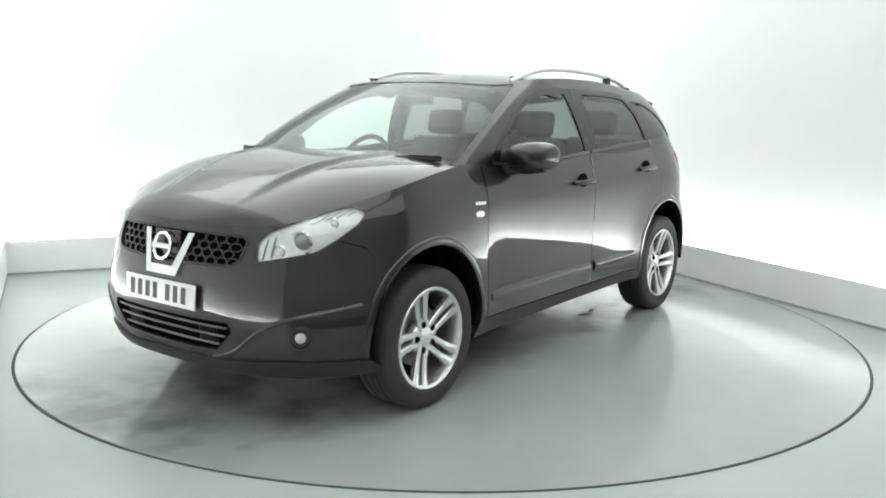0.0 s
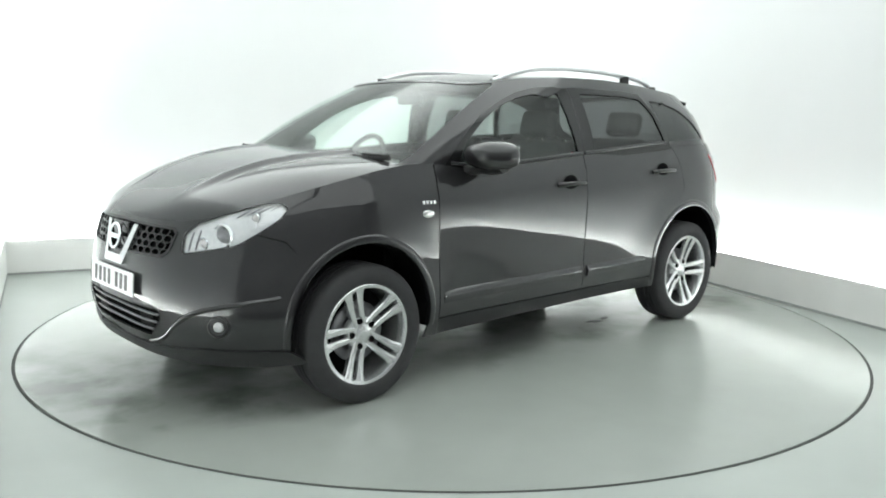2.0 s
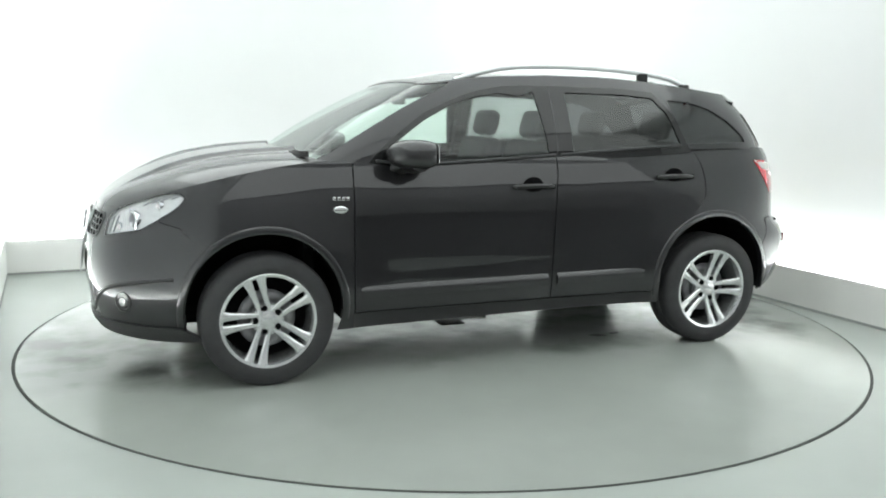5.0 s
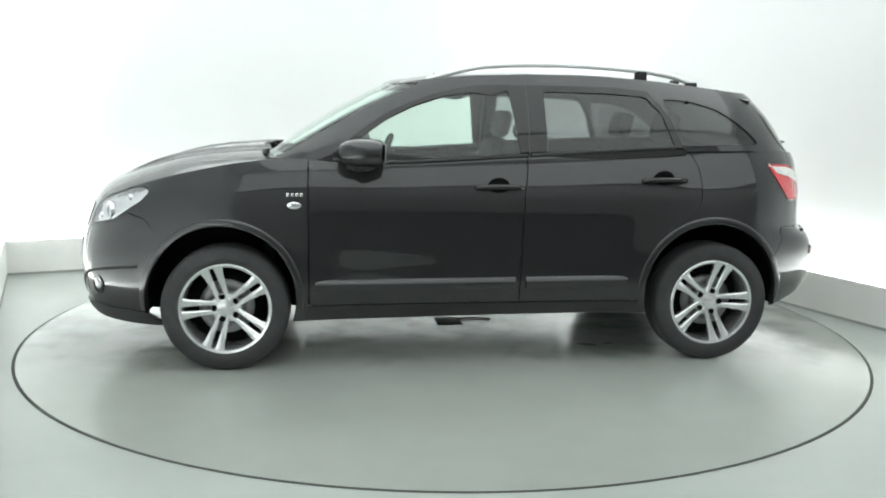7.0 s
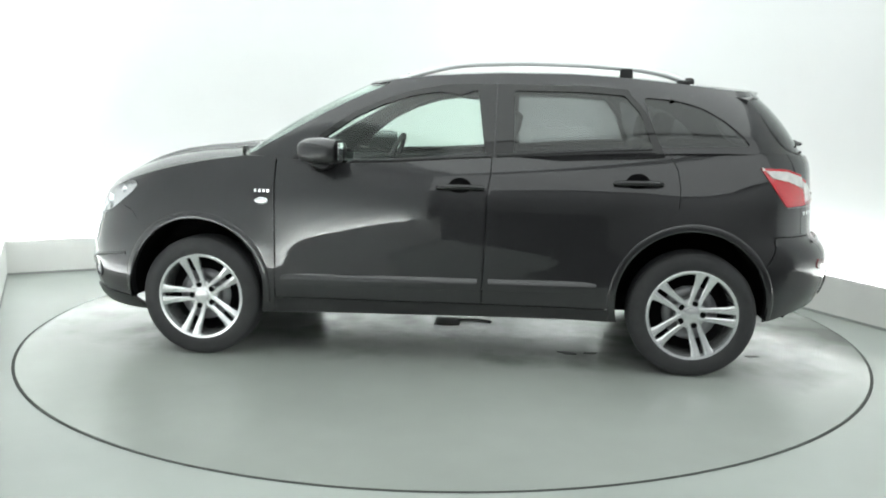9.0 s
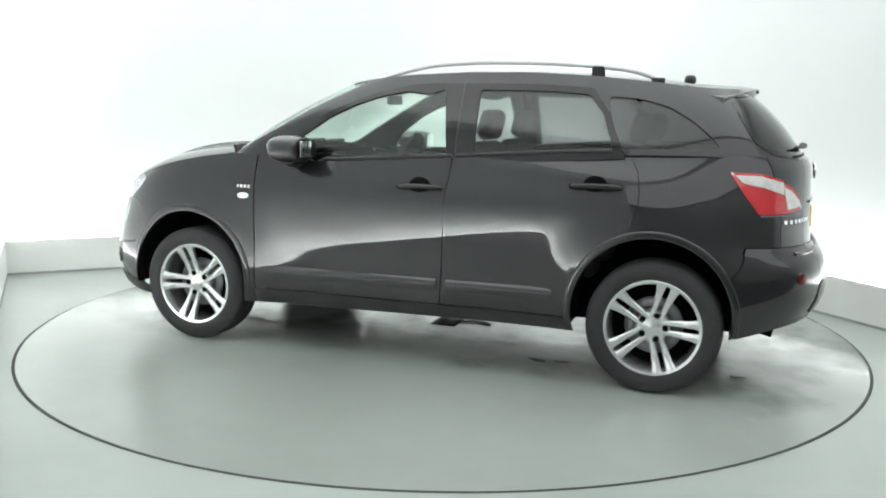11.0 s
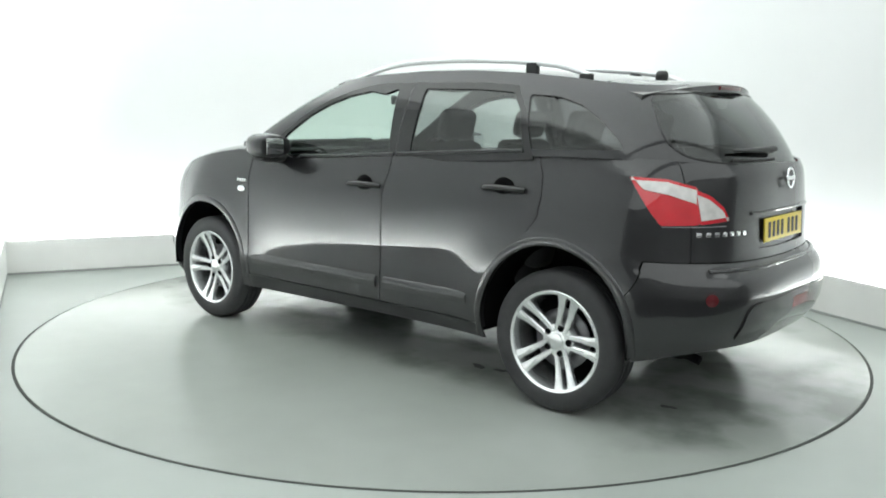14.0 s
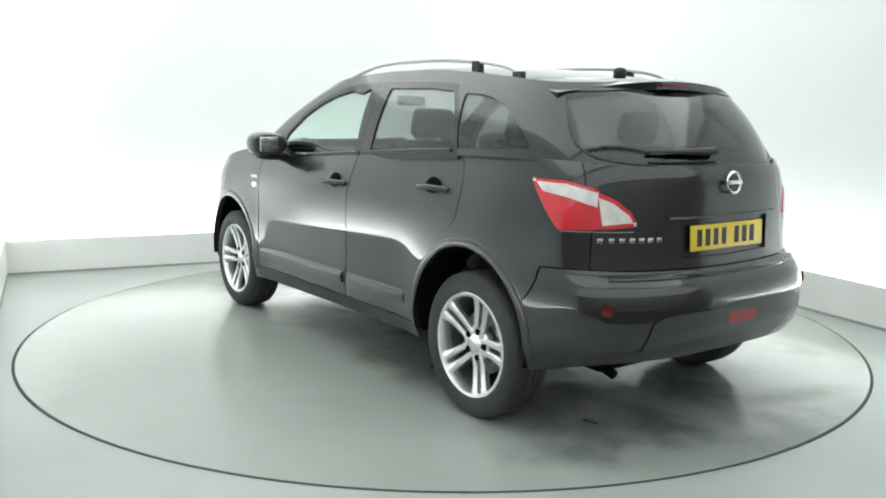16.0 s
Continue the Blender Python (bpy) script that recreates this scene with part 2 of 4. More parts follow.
# ---- the booth ----
def setting(name, bm, mat, label, category, m=ROOM):
    ob = part(name, bm, mat, None, label, smooth=False)
    ob.matrix_basis = m
    return tagged(ob, "", category, kind="structure")


setting("floor", boxed(-9, 9, -9, 9, -0.2, -0.004), FLOOR, "grey-green painted concrete studio floor with scuffs", "floor")
# unseen dark slab added so that the lower body sides reflect dark
setting("floor_unseen_dark", boxed(-8.99, 8.99, -8.99, -4.1, -0.1, 0.001), REFLECTED_DARK, "added unseen dark floor before the booth, reflected in the lower doors", "floor")
E0 = BACK + TROUGH
U0 = HALF_U + TROUGH
L0 = HALF_L + TROUGH
R_COVE = 0.72


def wall_strip(path, name):
    """An upright wall 0.1 m thick along a plan line."""
    bm = bmesh.new()
    rows = []
    for i, q in enumerate(path):
        a, c = Vector(path[max(i - 1, 0)]), Vector(path[min(i + 1, len(path) - 1)])
        d = (c - a).normalized()
        o = Vector((-d.y, d.x)) * 0.1
        rows.append([bm.verts.new((x, y, z)) for x, y, z in ((*q, -0.004), (*q, WALL_H), (q[0] + o.x, q[1] + o.y, WALL_H), (q[0] + o.x, q[1] + o.y, -0.004))])
    for a, c in zip(rows, rows[1:]):
        for k in range(4):
            bm.faces.new((a[k], c[k], c[(k + 1) % 4], a[(k + 1) % 4]))
    bm.faces.new(rows[0])
    bm.faces.new(rows[-1])
    bmesh.ops.recalc_face_normals(bm, faces=bm.faces)
    ob = part(name, bm, WALL, None, "plain white painted wall lit from its foot", sharp=30)
    ob.matrix_basis = ROOM
    tagged(ob, "", "wall", kind="structure")


corner = [(R_COVE * (1 - math.sin(math.pi / 2 * i / 16)), R_COVE * (1 - math.cos(math.pi / 2 * i / 16))) for i in range(17)]
wall_strip([(U0 - b_, E0 - a_) for a_, b_ in corner] + [(-L0 + b_, E0 - a_) for a_, b_ in corner[::-1]], "wall_back")
wall_strip([(-L0, E0 - R_COVE - 0.002), (-L0, FRONT)], "wall_left")
wall_strip([(U0, FRONT), (U0, E0 - R_COVE - 0.002)], "wall_right")
setting("ceiling", boxed(-L0 - 0.1, U0 + 0.1, FRONT, E0 + 0.1, CEILING_H + 0.003, CEILING_H + 0.1), WALL, "white booth ceiling", "ceiling")
# added shell, out of view, bounces light and shows in the car paint
for nm, b in (("hall_wall_front", (-9, 9, -9.1, -9.0)), ("hall_wall_back", (-9, 9, 9, 9.1)), ("hall_wall_left", (-9.1, -9, -9, 9)), ("hall_wall_right", (9, 9.1, -9, 9))):
    setting(nm, boxed(*b, -0.2, 4.5), BLACKOUT, "added unseen grey wall round the booth", "wall")
setting("hall_ceiling", boxed(-9.1, 9.1, -9.1, 9.1, 4.5, 4.6), BLACKOUT, "added unseen grey ceiling over the booth", "ceiling")
setting("trim_back", boxed(-HALF_L, HALF_U, BACK, BACK + 0.03, -0.004, BOARD_H, bevel=0.004), BOARD, "low off-white board hiding the wall lights", "baseboard")
setting("trim_left", boxed(-HALF_L - 0.03, -HALF_L, FRONT, BACK + 0.03, -0.004, BOARD_H, bevel=0.004), BOARD, "low off-white board hiding the wall lights", "baseboard")
setting("trim_right", boxed(HALF_U, HALF_U + 0.03, FRONT, BACK + 0.03, -0.004, BOARD_H, bevel=0.004), BOARD, "low off-white board hiding the wall lights", "baseboard")

# thin grey line where each board meets the floor
for nm, b_ in (("foot_line_back", (-HALF_L, HALF_U, BACK - 0.006, BACK - 0.0005)), ("foot_line_left", (-HALF_L + 0.0005, -HALF_L + 0.006, FRONT, BACK)), ("foot_line_right", (HALF_U - 0.006, HALF_U - 0.0005, FRONT, BACK))):
    setting(nm, boxed(*b_, -0.003, 0.014), FOOT_GREY, "thin grey line along the foot of the board", "sealant")
R_TABLE = 2.629
HUB = pose(0, 0.112, 0)
groove = new("groove", finish(lathe([(R_TABLE + 0.014, -0.0035), (R_TABLE + 0.014, -0.002), (R_TABLE - 0.02, -0.002), (R_TABLE - 0.02, -0.0035)], 160, "z"), "groove", GROOVE, False))
groove.matrix_basis = HUB
tagged(groove, "thin dark gap round the turntable", "floor joint", kind="structure")
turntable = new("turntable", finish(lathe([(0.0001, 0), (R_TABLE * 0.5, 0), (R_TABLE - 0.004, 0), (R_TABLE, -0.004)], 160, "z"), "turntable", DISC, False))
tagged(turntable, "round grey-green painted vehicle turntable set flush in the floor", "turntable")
bm = boxed(-0.12, 0.05, -0.10, 0.10, 0.0, 0.006, 0.002)
part("hatch", bm, GROOVE, turntable, "small dark service hatch")
bm = sweep(smooth_curve([(-0.10, -0.03, 0.007), (-0.22, -0.06, 0.008), (-0.33, -0.02, 0.007)], 5), 0.007, 8)
part("cable", bm, GROOVE, turntable, "short dark cable end by the hatch")
for x, y, w, d, turn in ((-0.82, 0.655, 0.14, 0.05, -22), (-0.96, 0.635, 0.10, 0.04, 8), (-1.92, 0.55, 0.09, 0.04, 12)):
    bm = bmesh.new()
    rnd = random.Random(int(w * 1000))
    rim = [(0.5 * w * rnd.uniform(0.6, 1.1) * math.cos(a), 0.5 * d * rnd.uniform(0.5, 1.15) * math.sin(a)) for a in [2 * math.pi * k / 18 for k in range(18)]]
    top = [bm.verts.new((q[0] * 0.92, q[1] * 0.92, 0.003)) for q in rim]
    foot = [bm.verts.new((q[0], q[1], 0.0005)) for q in rim]
    bm.faces.new(top)
    for k in range(18):
        bm.faces.new((foot[k], foot[(k + 1) % 18], top[(k + 1) % 18], top[k]))
    bmesh.ops.transform(bm, matrix=pose(x, y, 0, 0, 0, turn), verts=bm.verts)
    part("scrape", bm, GROOVE, turntable, "dark ragged scrape in the floor paint", smooth=False)

# ---- the car: its skin ----
LEVEL = {
    "front": curve_of([(0.18, 2.10), (0.26, 2.215), (0.40, 2.25), (0.56, 2.262), (0.70, 2.245), (0.80, 2.215), (0.88, 2.175), (0.95, 2.11), (1.02, 2.02), (1.25, 1.8)]),
    "rear": curve_of([(0.20, -1.98), (0.27, -2.08), (0.38, -2.175), (0.50, -2.222), (0.60, -2.225), (0.66, -2.212), (0.705, -2.185), (0.735, -2.14), (0.85, -2.13), (1.0, -2.122), (1.12, -2.115), (1.25, -2.045)]),
    "width": curve_of([(0.18, 0.80), (0.24, 0.845), (0.32, 0.868), (0.42, 0.880), (0.55, 0.878), (0.70, 0.880), (0.85, 0.882), (0.93, 0.880), (0.985, 0.868), (1.04, 0.853), (1.12, 0.825), (1.25, 0.772)]),
    "nf": curve_of([(0.2, 3.0), (0.45, 3.2), (0.6, 2.95), (0.75, 2.7), (1.1, 2.65)]),
    "nr": curve_of([(0.2, 3.0), (0.6, 3.2), (0.78, 2.75), (1.2, 2.62)]),
}
XA, XB = 1.30, -1.42
ARCH = {1: (1.398, 0.376, 0.397), -1: (-1.364, 0.380, 0.402)}      # wheel arches: x, z, radius
TOP = curve_of([(2.27, 0.865), (2.12, 0.885), (2.05, 0.915), (1.95, 0.966), (1.85, 1.003), (1.75, 1.030), (1.6, 1.062), (1.3, 1.105), (1.05, 1.130), (0.6, 1.10), (-0.2, 1.14), (-1.1, 1.195), (-1.5, 1.205), (-1.85, 1.195), (-2.02, 1.178), (-2.2, 1.168)])
LOW = curve_of([(2.27, 0.245), (1.9, 0.225), (1.3, 0.24), (0.9, 0.245), (-0.6, 0.265), (-1.4, 0.265), (-1.70, 0.275), (-1.80, 0.29), (-1.88, 0.308), (-2.0, 0.342), (-2.1, 0.362), (-2.27, 0.372)])

# even spacing round the corners
ph = np.linspace(0, math.pi / 2, 400)
cx, cy = 0.92 * np.cos(ph) ** (2 / 2.6), 0.87 * np.sin(ph) ** (2 / 2.6)
arc = np.concatenate([[0], np.cumsum(np.hypot(np.diff(cx), np.diff(cy)))])
arc /= arc[-1]


def phi_of(t):
    return float(np.interp(t, arc, ph))


def t_of(phi):
    return float(np.interp(phi, ph, arc))


def plan(s, z):
    """Half waterline at height z: s 0..1 round the front, 1..2 the side, 2..3 round the rear."""
    w = LEVEL["width"](z)
    if s <= 1:
        a, n, xf = phi_of(s), LEVEL["nf"](z), LEVEL["front"](z)
        return XA + (xf - XA) * max(math.cos(a), 0) ** (2 / n), w * math.sin(a) ** (2 / n)
    if s <= 2:
        return XA + (XB - XA) * (s - 1), w
    a, n, xr = phi_of(3 - s), LEVEL["nr"](z), LEVEL["rear"](z)
    return XB + (xr - XB) * max(math.cos(a), 0) ** (2 / n), w * math.sin(a) ** (2 / n)


def s_x(x, z):
    """The waterline's parameter where it passes x."""
    if x > XA:
        q = min(1, (x - XA) / (LEVEL["front"](z) - XA))
        return t_of(math.acos(q ** (LEVEL["nf"](z) / 2)))
    if x >= XB:
        return 1 + (x - XA) / (XB - XA)
    q = min(1, (x - XB) / (LEVEL["rear"](z) - XB))
    return 3 - t_of(math.acos(q ** (LEVEL["nr"](z) / 2)))


def s_y(y, z, rear=False):
    if y < 0:
        return 3.05 if rear else -0.05
    q = min(1, y / LEVEL["width"](z))
    if rear:
        return 3 - t_of(math.asin(q ** (LEVEL["nr"](z) / 2)))
    return t_of(math.asin(q ** (LEVEL["nf"](z) / 2)))


def top_at(s):
    return TOP(plan(s, 0.85)[0])


def low_at(s):
    return LOW(plan(s, 0.4)[0])


def skin(s, z, out=0.0):
    """The body side; out: metres proud of it."""
    x, y = plan(s, z)
    if 0.45 < s < 2.6:
        # the haunches swell round the wheel arches
        cxa, cza, ra = ARCH[1 if x > 0 else -1]
        d = math.hypot(x - cxa, z - cza) - ra
        y += 0.020 * math.exp(-(max(d, 0) / 0.13) ** 2) * min(1, (s - 0.45) / 0.3, (2.6 - s) / 0.3)
    if out:
        a, b = plan(min(s + 0.01, 3), z), plan(max(s - 0.01, 0), z)
        t = Vector((a[0] - b[0], a[1] - b[1], 0)).normalized()
        x, y = x + t.y * out, y - t.x * out
        if y < 0:
            y = 0
    return x, y, z


def dense(poly, step=0.05):
    """Splits long edges so that they follow the skin."""
    out = []
    for a, b in zip(poly, poly[1:] + poly[:1]):
        n = max(1, int(max(abs(b[0] - a[0]) / step / 3, abs(b[1] - a[1]) / step / 2)))
        out += [(a[0] + (b[0] - a[0]) * i / n, a[1] + (b[1] - a[1]) * i / n) for i in range(n)]
    return out


def side_outline(pts):
    """(x, z) points of a side view, to the skin's own (s, z)."""
    return [(s_x(x, z), z) for x, z in dense(pts)]


def end_outline(pts, rear=False):
    return [(s_y(y, z, rear), z) for y, z in dense(pts)]


def rounded(pts, r, n=5):
    """Rounds the corners of an outline."""
    out = []
    for i in range(len(pts)):
        a, b, c = (Vector(pts[i - 1]), Vector(pts[i]), Vector(pts[(i + 1) % len(pts)]))
        u, v = (a - b), (c - b)
        k = min(r, u.length * 0.45, v.length * 0.45)
        p0, p1 = b + u.normalized() * k, b + v.normalized() * k
        for j in range(n + 1):
            t = j / n
            q = (1 - t) ** 2 * p0 + 2 * t * (1 - t) * b + t * t * p1
            out.append((q.x, q.y))
    return out


US = [i / 30 for i in range(30)] + [1 + i / 44 for i in range(44)] + [2 + i / 30 for i in range(31)]


def skin_sheet(s0=0, s1=3, rows=22):
    """A flat sheet of the skin between sill and shoulder."""
    us = [u for u in US if s0 <= u <= s1]
    bm = bmesh.new()
    g = []
    for u in us:
        a, b = low_at(u), top_at(u)
        g.append([bm.verts.new((u, a + (b - a) * k / rows, 0)) for k in range(rows + 1)])
    for a, b in zip(g, g[1:]):
        for i in range(rows):
            bm.faces.new((a[i], b[i], b[i + 1], a[i + 1]))
    return bm


def place(bm, fn, side=1):
    """Lifts a flat sheet to its place; side -1 mirrors it."""
    for v in bm.verts:
        x, y, z = fn(v.co.x, v.co.y)
        v.co = (x, y * side, z)
    if side < 0:
        bmesh.ops.reverse_faces(bm, faces=bm.faces)
    return bm


def circle_outline(cx_, cz, r, n=28):
    return [(cx_ + r * math.cos(2 * math.pi * i / n), cz + r * math.sin(2 * math.pi * i / n)) for i in range(n)]

HOODC = curve_of([(2.20, 0.866), (2.14, 0.924), (2.06, 0.978), (1.95, 1.026), (1.8, 1.082), (1.62, 1.128), (1.4, 1.158), (1.2, 1.172), (0.95, 1.182)])
ROOFZ = curve_of([(0.50, 1.535), (0.37, 1.557), (0.2, 1.580), (0.04, 1.595), (-0.284, 1.610), (-0.6, 1.610), (-0.93, 1.595), (-1.26, 1.565), (-1.6, 1.525), (-1.85, 1.50)])


def ring(s, front, rear, xa, xb, w, nf, nr):
    if s <= 1:
        a = phi_of(s)
        return xa + (front - xa) * max(math.cos(a), 0) ** (2 / nf), w * math.sin(a) ** (2 / nf)
    if s <= 2:
        return xa + (xb - xa) * (s - 1), w
    a = phi_of(3 - s)
    return xb + (rear - xb) * max(math.cos(a), 0) ** (2 / nr), w * math.sin(a) ** (2 / nr)


def roof_ring(s):
    return ring(s, 0.45, -1.74, -0.30, -1.15, 0.610, 9.0, 4.5)


def crown(x, y):
    """The roof's height, highest along its middle."""
    return ROOFZ(x) + 0.034 * (1 - min(1, abs(y) / 0.61) ** 2.2)


def cabin(s, v, out=0.0):
    """The glasshouse from belt (v 0) to roof edge (v 1)."""
    bx, by = ring(s, 1.23, -2.088, 0.55, -1.40, 0.815, 8.0, 2.35)
    rx, ry = roof_ring(s)
    bz, rz = TOP(bx) - 0.012, crown(rx, ry)
    b, r = Vector((bx, by, bz)), Vector((rx, ry, rz))
    q = b.lerp(r, v)
    d = (r - b).normalized()
    o = Vector((q.x + 0.5, q.y * 1.4, 0.3))
    if s < 1:
        o = Vector((1 - s, s, 0.6))
    elif s > 2:
        o = Vector((-(s - 2), 3 - s, 0.6))
    else:
        o = Vector((0, 1, 0.3))
    nrm = (o - d * o.dot(d)).normalized()
    q = q + nrm * (0.03 * 4 * v * (1 - v) + out)
    return q.x, max(q.y, 0) if s not in (0, 3) else 0.0, q.z


GRID = [(i / 240, v / 40) for i in range(721) for v in range(41)]
PTS = np.array([cabin(*g) for g in GRID])


def cabin_sv(a, z, axis="x", rear=False):
    """Parameters of the glasshouse where it passes (x, z) or (y, z)."""
    k = 0 if axis == "x" else 1
    ok = np.array([(axis == "x" and 0.45 < g[0] < 2.6) or (axis == "y" and ((g[0] > 2) if rear else (g[0] < 1))) for g in GRID])
    d = (PTS[:, k] - a) ** 2 + (PTS[:, 2] - z) ** 2 + np.where(ok, 0, 9)
    s, v = GRID[int(d.argmin())]

    def miss(s_, v_):
        q = cabin(s_, v_)
        return (q[k] - a) ** 2 + (q[2] - z) ** 2
    best, step = miss(s, v), 0.006
    u, w = s, v
    for _ in range(14):
        p0, ps, pv = cabin(u, w), cabin(u + 1e-4, w), cabin(u, w + 1e-4)
        j00, j01, j10, j11 = ps[k] - p0[k], pv[k] - p0[k], ps[2] - p0[2], pv[2] - p0[2]
        det = j00 * j11 - j01 * j10
        if abs(det) < 1e-14:
            break
        ea, ez = a - p0[k], z - p0[2]
        u += min(max(1e-4 * (ea * j11 - ez * j01) / det, -0.01), 0.01)
        w += min(max(1e-4 * (ez * j00 - ea * j10) / det, -0.01), 0.01)
        u = min(max(u, 0.001), 2.998)
        if miss(u, w) < best:
            best, s, v = miss(u, w), u, w
    while step > 1e-4:
        tries = [(miss(min(max(s + i * step, 0.001), 2.998), v + j * step), i, j) for i in (-1, 0, 1) for j in (-1, 0, 1) if i or j]
        e, i, j = min(tries)
        if e < best:
            best, s, v = e, min(max(s + i * step, 0.001), 2.998), v + j * step
        else:
            step /= 2
    return s, v


def cabin_outline(pts, axis="x", rear=False, r=0.0):
    p_ = rounded(pts, r) if r else pts
    return [cabin_sv(a, z, axis, rear) for a, z in dense(p_, 0.03)]


def cabin_sheet(s0=0, s1=3, v0=0.0, v1=1.0):
    return sheet([u for u in US if s0 <= u <= s1], [v0 + (v1 - v0) * i / 14 for i in range(15)])


def cut_sheet(bm, outline=None, holes=()):
    if outline:
        score(bm, outline)
        keep(bm, outline)
    for h in holes:
        score(bm, h)
        keep(bm, h, False)
    return bm


def both(make):
    """Left and right half in one mesh."""
    bm = make(1)
    other = make(-1)
    me = bpy.data.meshes.new("half")
    other.to_mesh(me)
    other.free()
    bm.from_mesh(me)
    bpy.data.meshes.remove(me)
    bmesh.ops.remove_doubles(bm, verts=[v for v in bm.verts if abs(v.co.y) < 1e-4], dist=2e-4)
    return bm


def body_piece(outline, holes=(), s0=0, s1=3, out=0.0):
    def make(side):
        return place(cut_sheet(skin_sheet(s0=s0, s1=s1), outline, holes), lambda s, z: skin(s, z, out), side)
    return make


def inset(outline, d, aspect=0.42):
    """Shrinks an outline of the skin by about d metres."""
    n = len(outline)
    area = sum(a[0] * b[1] - b[0] * a[1] for a, b in zip(outline, outline[1:] + outline[:1]))
    out = []
    for i in range(n):
        a, b, c = outline[i - 1], outline[i], outline[(i + 1) % n]
        t = Vector(((c[0] - a[0]) / aspect, c[1] - a[1]))
        if t.length < 1e-9:
            out.append(b)
            continue
        t.normalize()
        k = 1 if area > 0 else -1
        out.append((b[0] - t.y * d * k * aspect, b[1] + t.x * d * k))
    return out


car = new("car")
tagged(car, "black five-door crossover car with alloy wheels and silver roof rails", "car")

ARCH_F = [(s_x(x, z), z) for x, z in circle_outline(*ARCH[1], 40)]
ARCH_R = [(s_x(x, z), z) for x, z in circle_outline(*ARCH[-1], 40)]
HEADLAMP = end_outline(rounded([(0.512, 0.736), (0.495, 0.825), (0.535, 0.876), (0.655, 0.936), (0.725, 0.970), (0.765, 0.975), (0.798, 0.950), (0.792, 0.892), (0.754, 0.832), (0.705, 0.780)], 0.02))
GRILLE = end_outline([(-0.1, 0.712), (0.40, 0.728), (0.435, 0.75), (0.45, 0.825), (0.43, 0.842), (-0.1, 0.850)])
INTAKE = end_outline([(-0.1, 0.335), (0.33, 0.345), (0.43, 0.44), (0.41, 0.478), (-0.1, 0.470)])
TAIL_A = [(s_x(x, z), z) for x, z in rounded([(-1.702, 1.120), (-1.85, 1.114), (-1.955, 1.080), (-1.968, 1.0), (-1.980, 0.917), (-1.856, 0.912), (-1.793, 0.994)], 0.015)]
TAIL_B = end_outline(rounded([(0.666, 1.074), (0.605, 1.043), (0.547, 0.990), (0.522, 0.932), (0.664, 0.917)], 0.015), True)
GATE_EDGE = [(s_y(0.70, 0.752, True), 0.752), (s_y(0.69, 0.9, True), 0.9), (s_y(0.69, 1.07, True), 1.07), (s_y(0.66, 1.25, True), 1.25)]

front_bumper = part("front_bumper", both(body_piece([(-0.01, 0.1), (s_x(1.72, 0.45), 0.1), (s_x(1.72, 0.45), 0.45), (s_x(1.735, 0.6), 0.6), (s_x(1.71, 0.70), 0.70), (s_x(1.80, 0.80), 0.80), (s_y(0.76, 0.83), 0.83), (s_y(0.74, 0.86), 0.86), (s_y(0.45, 0.90), 0.90), (-0.01, 1.0)], [ARCH_F, HEADLAMP, GRILLE, INTAKE], 0, 1.05)), PAINT, car, "glossy black front bumper", thick=0.012)
fender_outline = [(s_x(1.724, 0.1), 0.1), (s_x(1.724, 0.45), 0.45), (s_x(1.739, 0.6), 0.6), (s_x(1.714, 0.70), 0.70), (s_x(1.80, 0.804) + 0.002, 0.803), (s_y(0.76, 0.83) + 0.004, 0.832), (s_y(0.74, 0.86) + 0.004, 0.862), (s_y(0.45, 0.90) + 0.004, 0.903), (s_y(0.45, 0.90) + 0.004, 1.2), (s_x(0.938, 1.1), 1.2)] + [(s_x(0.938, z), z) for z in (1.07, 0.77, 0.5, 0.2, 0.1)]
DOOR_F = side_outline([(0.932, 0.335), (0.932, 1.0), (0.925, 1.2), (-0.272, 1.25), (-0.268, 1.06), (-0.25, 0.95), (-0.232, 0.34)])
DOOR_R = side_outline([(-0.238, 0.34), (-0.256, 0.95), (-0.274, 1.06), (-0.278, 1.25), (-1.215, 1.3), (-1.225, 1.18), (-1.268, 1.10), (-1.282, 1.0), (-1.275, 0.90), (-1.22, 0.83), (-1.10, 0.74), (-1.0, 0.62), (-0.945, 0.48), (-0.925, 0.34)])
SILL = side_outline([(0.938, 0.1), (0.938, 0.329), (-0.6, 0.333), (-0.93, 0.333), (-0.96, 0.1)])
quarter_outline = [(s_x(-0.929, 0.2), 0.1), (s_x(-0.929, 0.34), 0.34), (s_x(-0.949, 0.48), 0.48), (s_x(-1.004, 0.62), 0.62), (s_x(-1.104, 0.744), 0.744), (s_x(-1.224, 0.834), 0.834), (s_x(-1.279, 0.902), 0.902), (s_x(-1.286, 1.0), 1.0), (s_x(-1.272, 1.1), 1.1), (s_x(-1.229, 1.18), 1.18), (s_x(-1.22, 1.3), 1.3)] + [(s - 0.004, z) for s, z in GATE_EDGE[::-1]] + [(s_x(-1.80, 0.755), 0.755), (s_x(-1.745, 0.60), 0.60), (s_x(-1.74, 0.1), 0.1)]
rear_bumper_outline = [(s_x(-1.745, 0.1), 0.1), (s_x(-1.75, 0.6), 0.60), (s_x(-1.805, 0.75), 0.750), (s_y(0.72, 0.748, True), 0.748), (3.01, 0.735), (3.01, 0.1)]
gate_outline = GATE_EDGE + [(3.01, 1.25), (3.01, 0.741)]
PLATE_HOLE = end_outline([(0.300, 0.790), (0.306, 0.945), (-0.1, 0.955), (-0.1, 0.780)], True)

